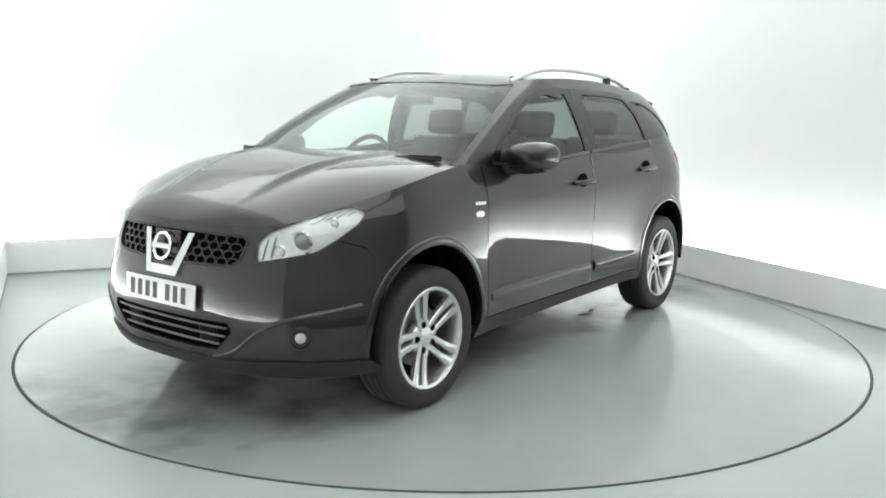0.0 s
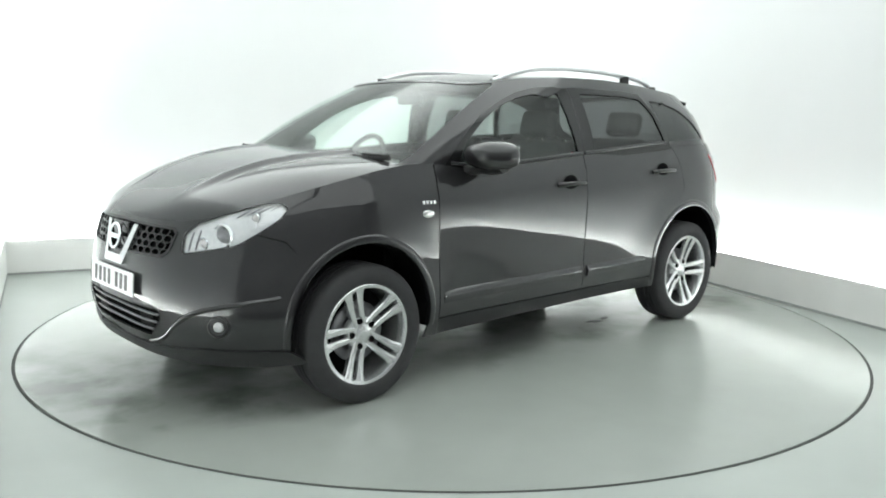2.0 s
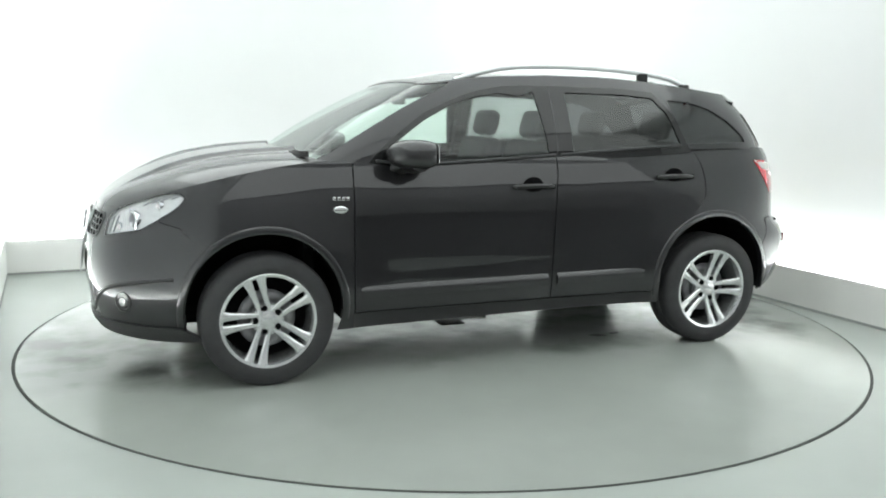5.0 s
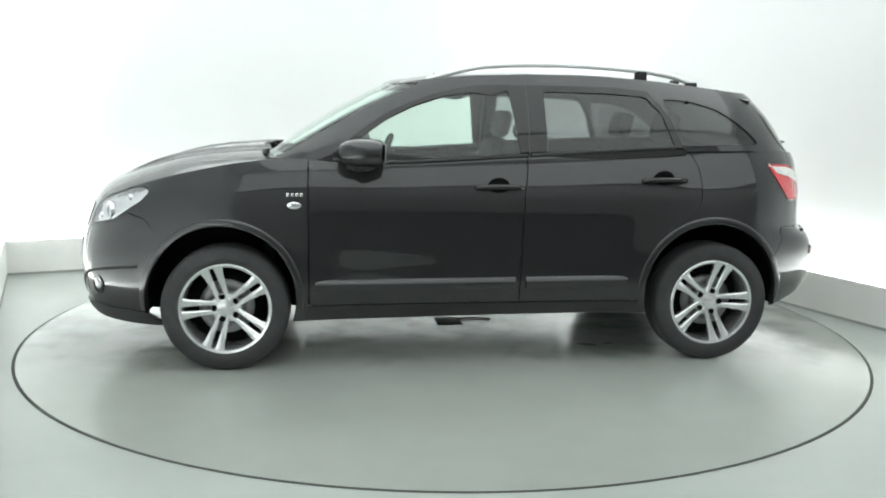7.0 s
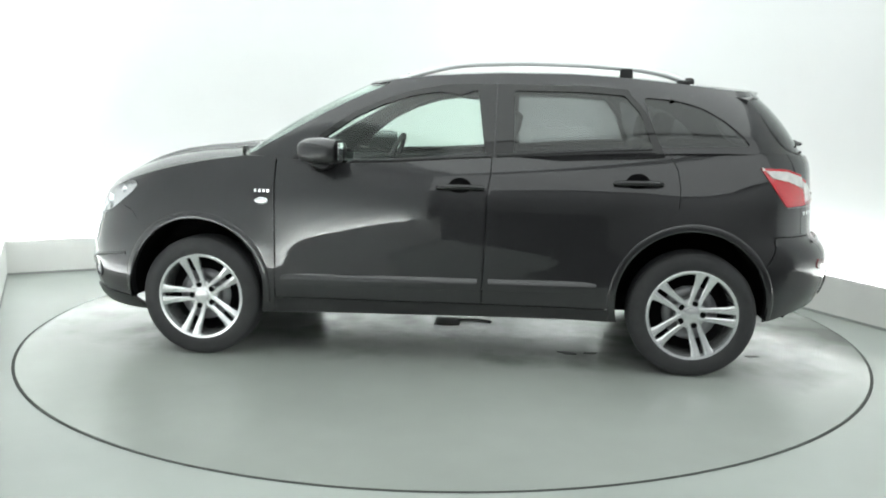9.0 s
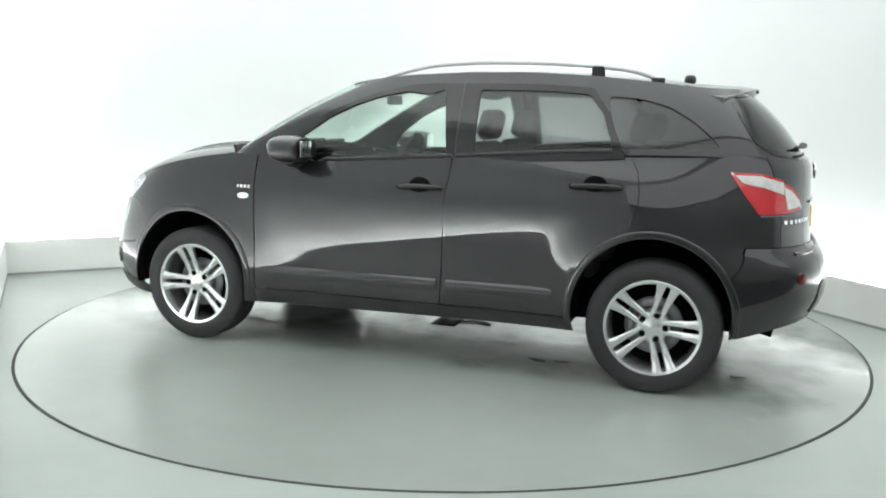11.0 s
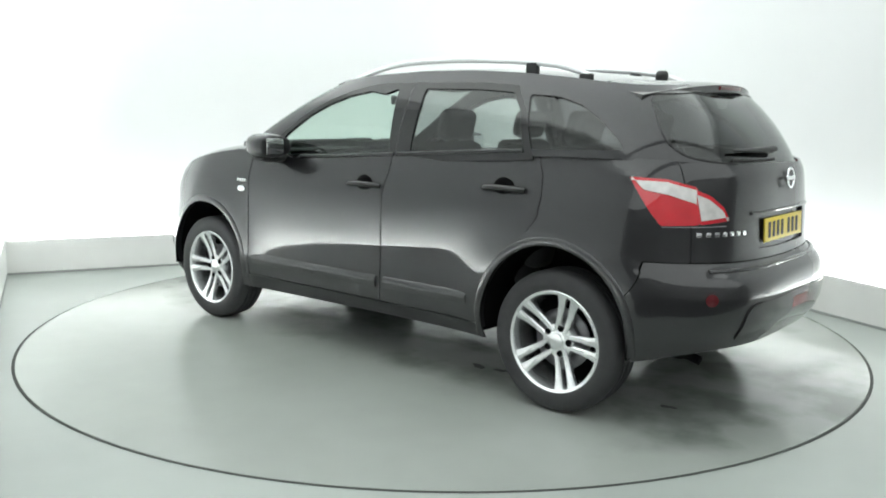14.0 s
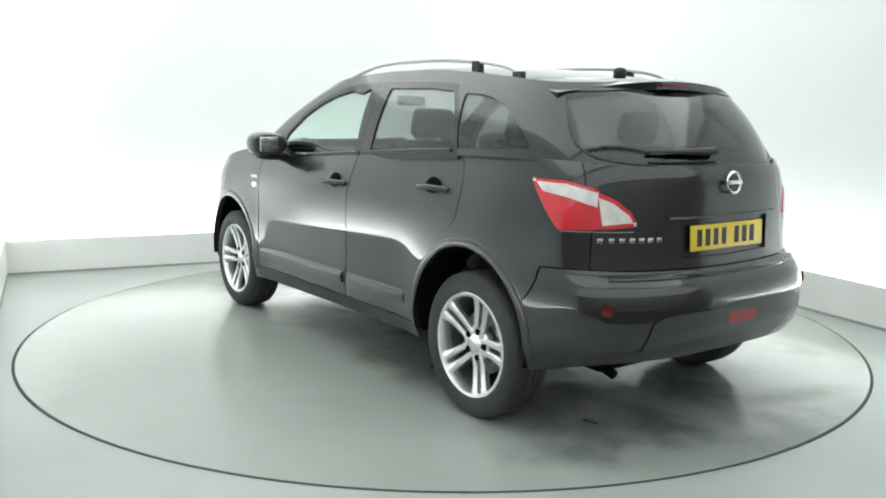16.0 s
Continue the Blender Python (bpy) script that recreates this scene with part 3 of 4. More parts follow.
for side in (1, -1):
    part("front_wing", body_piece(fender_outline, [ARCH_F, HEADLAMP], 0.3, 1.4)(side), PAINT, car, "glossy black front wing", thick=0.01)
    part("sill", body_piece(SILL, [ARCH_F, ARCH_R], 0.9, 2.1)(side), PLASTIC, car, "black plastic sill", thick=0.01)
    part("quarter_panel", body_piece(quarter_outline, [ARCH_R, TAIL_A], 1.7, 3)(side), PAINT, car, "glossy black rear quarter panel", thick=0.01)
part("rear_bumper", both(body_piece(rear_bumper_outline, [ARCH_R], 1.9, 3)), PAINT, car, "glossy black rear bumper", thick=0.012)
tailgate = part("tailgate", both(body_piece(gate_outline, [TAIL_B, PLATE_HOLE], 2, 3)), PAINT, car, "glossy black tailgate", thick=0.012)

# bonnet, cowl, roof
S_HOOD = s_x(1.0, 1.10)


def bonnet_at(s, r):
    z = top_at(s)
    x, y = plan(s, z)
    x += 0.22 * (s / S_HOOD) ** 4 * (1 - r * r)
    zc = HOODC(x)
    q = z + (zc - z) * (1 - r ** 4.2)
    ridge = 0.30 + 0.14 * (2.1 - x)
    yy = y * r
    fade = min(1, max(0, (2.08 - x) / 0.25))
    d = (yy - ridge) / 0.027
    q += fade * (0.014 / (1 + math.exp(4 * d)) + 0.015 * math.exp(-d * d)) - fade * 0.006
    return x, yy, q + 0.001


def bonnet(side):
    return place(sheet([S_HOOD * i / 40 for i in range(41)], [i / 64 for i in range(65)]), lambda s, r: bonnet_at(s, 1 - r), side)


part("bonnet", both(bonnet), PAINT, car, "glossy black bonnet with two raised creases", thick=0.008, sharp=30)


def roof(side):
    return place(sheet(US[::2], [i / 16 for i in range(17)]), lambda s, r: (roof_ring(s)[0], roof_ring(s)[1] * (1 - r), crown(roof_ring(s)[0], roof_ring(s)[1] * (1 - r))), side)


part("roof", both(roof), GLOSS_BLACK, car, "glossy black panoramic roof", thick=0.01)


def lining(side):
    return place(sheet(US[::2], [i / 10 for i in range(11)]), lambda s, r: (0.97 * roof_ring(s)[0] - 0.02, 0.965 * roof_ring(s)[1] * (1 - r), crown(roof_ring(s)[0], roof_ring(s)[1] * (1 - r)) - 0.016), side)


part("headlining", both(lining), LINING, car, "light grey headlining")

# windows
WIN_F = cabin_outline([(0.74, 1.125), (0.665, 1.235), (0.50, 1.352), (0.35, 1.425), (0.20, 1.474), (0.04, 1.502), (-0.185, 1.512), (-0.238, 1.148)], r=0.02)
WIN_R = cabin_outline([(-0.385, 1.513), (-0.78, 1.508), (-0.985, 1.492), (-1.065, 1.40), (-1.135, 1.208), (-0.392, 1.158)], r=0.02)
WIN_Q = cabin_outline([(-1.085, 1.483), (-1.25, 1.472), (-1.40, 1.43), (-1.52, 1.36), (-1.61, 1.285), (-1.655, 1.232), (-1.165, 1.218)], r=0.025)
SCREEN = [(-0.01, 0.03), (0.55, 0.03), (0.635, 0.10), (0.68, 0.35), (0.71, 0.63), (0.755, 0.92), (0.73, 0.962), (-0.01, 0.972)]
BACKLIGHT = [(3.01, 0.03), (2.66, 0.03), (2.50, 0.06), (2.44, 0.18), (2.425, 0.42), (2.436, 0.76), (2.47, 0.86), (3.01, 0.90)]
FRAME_F = cabin_outline([(0.86, 1.10), (0.80, 1.16), (0.68, 1.262), (0.51, 1.382), (0.34, 1.455), (0.18, 1.507), (0.02, 1.538), (-0.285, 1.548), (-0.283, 1.10)])
FRAME_R = cabin_outline([(-0.290, 1.10), (-0.292, 1.548), (-0.80, 1.543), (-1.0, 1.525), (-1.10, 1.40), (-1.20, 1.17)])


def cabin_piece(outline, holes=(), s0=0, s1=3, out=0.0, v0=0.0, v1=1.0):
    return lambda side: place(cut_sheet(cabin_sheet(s0, s1, v0, v1), outline, holes), lambda s, v: cabin(s, v, out), side)


for side in (1, -1):
    part("cabin_side", cabin_piece(None, [FRAME_F, FRAME_R, WIN_Q, SCREEN, BACKLIGHT])(side), PAINT, car, "glossy black roof pillars", thick=0.02)
    part("quarter_window", cabin_piece(WIN_Q, (), 1.6, 3, -0.006)(side), DEEP_GLASS, car, "dark tinted quarter window")
    for nm, lower, frame_, win, sash, x0, hx, hz in (("front_door", DOOR_F, FRAME_F, WIN_F, CLEAR_GLASS, (0.90, -0.21), -0.105, 0.985), ("rear_door", DOOR_R, FRAME_R, WIN_R, TINTED_GLASS, (-0.27, -0.86), -1.06, 1.028)):
        door = part(nm, body_piece(lower, (), 0.9, 2.2)(side), PAINT, car, "closed glossy black door", thick=0.012)
        part("window_frame", cabin_piece(frame_, [win], 0.4, 2.4, v0=-0.05)(side), GLOSS_BLACK, door, "black window frame", thick=0.02)
        part("window", cabin_piece(win, (), 0.4, 2.4, -0.006)(side), sash, door, "lightly tinted window" if sash == CLEAR_GLASS else "dark tinted window")
        # trim along the foot of the window
        xs = (0.80, -0.27) if nm == "front_door" else (-0.30, -1.13)
        line = []
        for i in range(15):
            x = xs[0] + (xs[1] - xs[0]) * i / 14
            q = cabin(*cabin_sv(x, TOP(x) + 0.012), 0.004)
            line.append((q[0], q[1] * side, q[2]))
        part("belt_trim", sweep(line, 0.009, 8), SATIN, door, "satin black window sill trim")
        # moulding along the foot of the door
        bm = bmesh.new()
        pts = [(x0[0] + (x0[1] - x0[0]) * i / 12, 0) for i in range(13)]
        prof = [(0.405, -0.002), (0.410, 0.012), (0.440, 0.018), (0.450, 0.017), (0.470, 0.006), (0.476, -0.002)]
        rows = [[bm.verts.new((x, side * (LEVEL["width"](z) + o), z + 0.012 * (0.9 - x) / 1.8)) for z, o in prof] for x, _ in pts]
        for a, b in zip(rows, rows[1:]):
            for k in range(len(prof) - 1):
                bm.faces.new((a[k], b[k], b[k + 1], a[k + 1])[::side])
        bm.faces.new(rows[0][::-side])
        bm.faces.new(rows[-1][::side])
        part("moulding", bm, PAINT, door, "glossy black protective moulding")
        # handle: a bar over a flat dark bulge that stands in for the scoop's shade
        yv = LEVEL["width"](hz)
        scoop_shade = bmesh.new()
        bmesh.ops.create_uvsphere(scoop_shade, u_segments=24, v_segments=12, radius=1)
        bmesh.ops.transform(scoop_shade, matrix=Matrix.Translation((hx, side * (yv - 0.001), hz)) @ Matrix.Diagonal((0.064, 0.011, 0.052, 1)), verts=scoop_shade.verts)
        part("handle_cup_shade", scoop_shade, DARK, door)
        hb = sweep(smooth_curve([(hx + 0.125, side * (yv + 0.004), hz - 0.004), (hx + 0.09, side * (yv + 0.026), hz), (hx, side * (yv + 0.036), hz + 0.003), (hx - 0.09, side * (yv + 0.028), hz + 0.001), (hx - 0.13, side * (yv + 0.004), hz - 0.004)], 5), [0.009] + [0.015] * 19 + [0.009], 10, flat=1.0)
        part("handle", hb, GLOSS_BLACK, door, "glossy black pull handle")


def screen(side):
    return cabin_piece(SCREEN, (), 0, 1.05, -0.004)(side)


part("windscreen", both(screen), CLEAR_GLASS, car, "clear windscreen")
part("rear_window", both(cabin_piece(BACKLIGHT, (), 2, 3, -0.004)), DEEP_GLASS, tailgate, "dark tinted rear window")

# bead added in place of the highlight along the rear glass edge
for side in (1, -1):
    edge_line = [cabin(s_, v_, 0.001) for s_, v_ in smooth_curve([(2.432, 0.60), (2.428, 0.40), (2.445, 0.20), (2.50, 0.075), (2.60, 0.038), (2.70, 0.030)], 4)]
    part("window_edge_glint", sweep([(x, y * side, z) for x, y, z in edge_line], 0.004, 6), SATIN, tailgate, "added satin bead for the highlight on the rear window's edge")

# spoiler over the rear window
sp = bmesh.new()
rows = []
for i in range(33):
    a = -1 + 2 * i / 32
    y, drop = 0.622 * a, 0.062 * a * a
    edge = -1.815 + 0.160 * abs(a) ** 2.2
    lead = edge + 0.20
    rows.append([sp.verts.new(q) for q in ((lead, y * 0.95, crown(lead, y * 0.95) + 0.003), (edge + 0.07, y * 0.99, 1.557 - drop), (edge, y, 1.543 - drop), (edge + 0.008, y, 1.508 - drop), (edge + 0.06, y * 0.97, 1.494 - drop), (edge + 0.14, y * 0.95, 1.494 - drop))])
for a, b in zip(rows, rows[1:]):
    for k in range(5):
        sp.faces.new((a[k], a[k + 1], b[k + 1], b[k]))
sp.faces.new(rows[0][::-1])
sp.faces.new(rows[-1])
bmesh.ops.recalc_face_normals(sp, faces=sp.faces)
part("spoiler", sp, PAINT, tailgate, "glossy black roof spoiler")

# ---- wheels ----
WHEEL_R, RAISED = 0.345, 0.028
tyre_profile = [(0.225, -0.09), (0.26, -0.105), (0.30, -0.108), (0.33, -0.098), (0.341, -0.085), (0.345, -0.06), (0.345, -0.046), (0.337, -0.045), (0.337, -0.039), (0.345, -0.038), (0.3455, -0.012), (0.337, -0.011), (0.337, -0.004), (0.3455, -0.003), (0.3455, 0.022), (0.337, 0.023), (0.337, 0.03), (0.345, 0.031), (0.345, 0.06), (0.341, 0.085), (0.33, 0.098), (0.31, 0.106), (0.285, 0.109), (0.262, 0.106), (0.250, 0.099), (0.243, 0.094), (0.236, 0.085), (0.225, 0.06)]
rim_profile = [(0.222, -0.07), (0.222, 0.05), (0.226, 0.080), (0.232, 0.098), (0.246, 0.102), (0.251, 0.098), (0.250, 0.090)]
TYRE_ME = finish(lathe(tyre_profile, 72), "tyre", RUBBER)
RIM_ME = finish(lathe(rim_profile, 72), "rim", ALLOY)
WELL_ME = finish(lathe([(0.001, -0.03), (0.14, -0.03), (0.222, -0.06), (0.222, -0.07)], 48), "wheel_back", DARK)
DISC_ME = finish(lathe([(0.07, 0.0), (0.07, 0.012), (0.15, 0.012), (0.15, 0.0)], 48), "brake_disc", STEEL)
HUB_ME = finish(lathe([(0.092, 0.02), (0.090, 0.045), (0.080, 0.058), (0.046, 0.064), (0.036, 0.067), (0.034, 0.071), (0.026, 0.074), (0.001, 0.075)], 40), "hub", ALLOY)


def spoke_mesh():
    bm = bmesh.new()
    stations = [(0.042, 0.012, 0.066, 0.012), (0.09, 0.014, 0.067, 0.014), (0.14, 0.016, 0.074, 0.017), (0.19, 0.019, 0.085, 0.020), (0.215, 0.023, 0.092, 0.024), (0.234, 0.030, 0.096, 0.026)]
    for sgn in (-1, 1):
        rows = []
        for r, w, h, off in stations:
            o = sgn * (off + 0.012)
            rows.append([bm.verts.new((o + a * w, h - d, r)) for a, d in ((-1, 0.03), (-1.0, 0.006), (-0.6, 0.0), (0.6, 0.0), (1.0, 0.006), (1, 0.03))])
        for a, b in zip(rows, rows[1:]):
            for k in range(5):
                bm.faces.new((a[k], a[k + 1], b[k + 1], b[k]))
            bm.faces.new((a[5], a[0], b[0], b[5]))
    bmesh.ops.recalc_face_normals(bm, faces=bm.faces)
    return finish(bm, "spoke", ALLOY)


SPOKE_ME = spoke_mesh()
NUT_ME = finish(lathe([(0.0145, 0.040), (0.0145, 0.0675), (0.0105, 0.0685), (0.008, 0.066), (0.0005, 0.064)], 12), "wheel_nut", DARK)
for me in (TYRE_ME, RIM_ME, HUB_ME, SPOKE_ME):
    me.set_sharp_from_angle(angle=radians(35))
SPIN = {(1, 1): 18, (-1, 1): 54, (1, -1): 40, (-1, -1): 10}
for fx in (1, -1):
    for side in (1, -1):
        wheel = new("wheel", WELL_ME)
        wheel.parent = car
        wheel.matrix_basis = pose(fx * 1.3825, side * 0.772, WHEEL_R - RAISED, 0, 0, 0 if side > 0 else 180)
        tagged(wheel, "five double-spoke silver alloy wheel with black tyre")
        for nm, me in (("tyre", TYRE_ME), ("rim", RIM_ME), ("brake_disc", DISC_ME), ("hub", HUB_ME)):
            o = new(nm, me)
            o.parent = wheel
        for k in range(5):
            a = SPIN[(fx, side)] + 72 * k
            o = new("spoke", SPOKE_ME)
            o.parent = wheel
            o.matrix_basis = pose(0, 0, 0, 0, a, 0)
            o = new("wheel_nut", NUT_ME)
            o.parent = wheel
            o.matrix_basis = pose(0, 0, 0, 0, a, 0) @ pose(0, 0, 0.064)
        # arch lip
        bm = bmesh.new()
        rows = []
        for i in range(37):
            a = math.pi * (-0.05 + 1.10 * i / 36)
            row = []
            ax, az, ar = ARCH[fx]
            for rr, o in ((-0.001, -0.03), (-0.001, 0.003), (0.005, 0.005), (0.028, 0.004), (0.038, 0.001), (0.040, -0.004)):
                x, z = ax + (ar + rr) * math.cos(a), az + (ar + rr) * math.sin(a)
                q = skin(s_x(x, z), z, o)
                row.append(bm.verts.new((q[0], q[1] * side, q[2])))
            rows.append(row)
        for a, b in zip(rows, rows[1:]):
            for k in range(5):
                bm.faces.new((a[k], b[k], b[k + 1], a[k + 1])[::-side])
        part("arch_lip", bm, PAINT, car, "rounded black wheel arch lip", sharp=60)
        # arch liner
        bm = bmesh.new()
        rows = []
        for i in range(25):
            a = math.pi * (-0.06 + 1.12 * i / 24)
            rows.append([bm.verts.new((ax + (ar + 0.004) * math.cos(a), side * y, az + (ar + 0.004) * math.sin(a))) for y in (0.875, 0.50)])
        for a, b in zip(rows, rows[1:]):
            bm.faces.new((a[0], a[1], b[1], b[0]))
        bm.faces.new([r[1] for r in rows])
        part("arch_liner", bm, DARK, car, "black wheel arch liner", thick=0.004)
# underbody and cabin tub
tub = bmesh.new()
box(tub, -1.88, 2.0, -0.52, 0.52, 0.25, 0.36, 0.02)
box(tub, -0.92, 0.92, -0.80, 0.80, 0.27, 0.40, 0.02)
part("underbody", tub, DARK, car, "dark underbody")


def motions():
    keys = [(0, 233.3), (0.25, 232.6), (0.5, 231.4), (0.75, 230.1), (1.0, 228.65), (1.5, 225.4)] + [(t, 221.98 - 6.835 * (t - 2)) for t in (2, 3, 4, 5, 6, 7, 8, 9, 10, 11, 12, 13, 14, 15, 16)]
    walk(turntable, [(t, HUB @ pose(0, 0, 0, 0, 0, a)) for t, a in keys])
    walk(car, [(t, pose(0, 0, 0, 0, 0, a) @ pose(-0.0695, 0.0432, RAISED)) for t, a in keys])


# ---- lamps, grille and badges ----
def on_skin(y, z, rear=False, out=0.0):
    return Vector(skin(s_y(abs(y), z, rear), z, out)) * 1.0 if y >= 0 else Vector(Matrix.Diagonal((1, -1, 1)) @ Vector(skin(s_y(-y, z, rear), z, out)))


def skin_strip(pts, w, out, rear=False, seg=6):
    """A thin raised line over the skin through (y, z) points."""
    return sweep([on_skin(y, z, rear, out) for y, z in pts], w, seg)


part("grille_backing", both(body_piece([(s, z) for s, z in GRILLE], (), 0, 0.6, -0.045)), DARK, front_bumper)
grille = part("grille_surround", both(body_piece(end_outline([(-0.1, 0.700), (0.41, 0.716), (0.447, 0.745), (0.462, 0.832), (0.435, 0.854), (-0.1, 0.862)]), [GRILLE], 0, 0.6, 0.004)), GLOSS_BLACK, front_bumper, "glossy black grille surround", thick=0.03)
mesh_bm = bmesh.new()
for row in range(4):
    z = 0.735 + 0.031 * row
    for k in range(-9, 10):
        y = 0.058 * (k + 0.5 * (row % 2))
        if abs(y) > 0.42 or abs(y) < 0.10 + 0.30 * (z - 0.70):
            continue
        ringv = []
        for rr, o in ((1.0, -0.022), (1.0, -0.006), (0.76, -0.006), (0.76, -0.022)):
            ringv.append([mesh_bm.verts.new(on_skin(y + 0.034 * rr * math.cos(a), z + 0.0205 * rr * math.sin(a), False, o)) for a in [math.pi / 3 * j for j in range(6)]])
        for a, b in zip(ringv, ringv[1:]):
            for j in range(6):
                mesh_bm.faces.new((a[j], a[(j + 1) % 6], b[(j + 1) % 6], b[j]))
tagged(part("grille_mesh", mesh_bm, GLOSS_BLACK, front_bumper, "black honeycomb grille", smooth=False), kind="stuff")

# chrome V band and round emblem
vb = bmesh.new()
for sgn in (1, -1):
    quad = [(0.180, 0.842), (0.140, 0.842), (0.078, 0.690), (0.0, 0.690), (0.0, 0.650), (0.108, 0.650)]
    lo = [vb.verts.new(on_skin(sgn * y, z, False, 0.002)) for y, z in quad]
    hi = [vb.verts.new(on_skin(sgn * (y * 0.985), z, False, 0.016)) for y, z in quad]
    vb.faces.new((hi[0], hi[1], hi[2], hi[5]))
    vb.faces.new((hi[5], hi[2], hi[3], hi[4]))
    for i in range(6):
        j = (i + 1) % 6
        vb.faces.new((lo[i], lo[j], hi[j], hi[i]))
bmesh.ops.recalc_face_normals(vb, faces=vb.faces)
part("chrome_band", vb, CHROME, front_bumper, "chrome V-shaped grille band", smooth=False)


def emblem(x, z, r, face, parent, tilt=0):
    """A ring with a bar across it."""
    bm = sweep([(0, r * math.cos(a), r * math.sin(a)) for a in [2 * math.pi * i / 32 for i in range(32)]], r * 0.13, 8, True)
    box(bm, -0.006, 0.008, -r * 1.18, r * 1.18, -r * 0.2, r * 0.2, 0.003)
    bmesh.ops.transform(bm, matrix=pose(x, 0, z, 0, tilt, 0), verts=bm.verts)
    part("emblem", bm, CHROME, parent, "round chrome emblem with a bar")


emblem(2.252, 0.775, 0.058, 1, front_bumper, -10)
emblem(-2.138, 1.103, 0.046, -1, tailgate, 5)
badge_plate = boxed(2.205, 2.222, -0.09, 0.09, 0.69, 0.845, 0.004)
part("emblem_backing", badge_plate, GLOSS_BLACK, front_bumper)

# lower intake with bars
part("intake_backing", both(body_piece(end_outline([(-0.1, 0.28), (0.36, 0.28), (0.47, 0.43), (0.45, 0.52), (-0.1, 0.52)]), (), 0, 0.7, -0.05)), DARK, front_bumper)
for z, half_w in ((0.372, 0.345), (0.412, 0.385), (0.450, 0.40)):
    part("intake_bar", skin_strip([(half_w * (i / 8 - 1), z) for i in range(17)], 0.0055, -0.010), SLAT, front_bumper, "dull silver intake bar")
for k in range(7):
    for sgn in (1, -1):
        part("intake_fin", skin_strip([(sgn * (0.22 + 0.018 * k), zz) for zz in (0.375, 0.41, 0.448)], 0.0035, -0.022), PLASTIC, front_bumper)
part("chin", both(body_piece(end_outline([(-0.1, 0.20), (0.80, 0.20), (0.82, 0.30), (0.62, 0.318), (0.40, 0.30), (-0.1, 0.292)]), (), 0, 1, 0.012)), PLASTIC, front_bumper, "satin black chin spoiler", thick=0.02)
part("bumper_crease", sweep(smooth_curve([on_skin(y, z, False, -0.013) for y, z in ((0.30, 0.306), (0.42, 0.345), (0.514, 0.419), (0.58, 0.468), (0.649, 0.502), (0.744, 0.528), (0.826, 0.552))], 4), 0.019, 10, flat=0.8), PAINT, front_bumper, "glossy black raised crease")
part("bumper_crease", sweep(smooth_curve([on_skin(-y, z, False, -0.013) for y, z in ((0.30, 0.306), (0.42, 0.345), (0.514, 0.419), (0.58, 0.468), (0.649, 0.502), (0.744, 0.528), (0.826, 0.552))], 4), 0.019, 10, flat=0.8), PAINT, front_bumper, "glossy black raised crease")

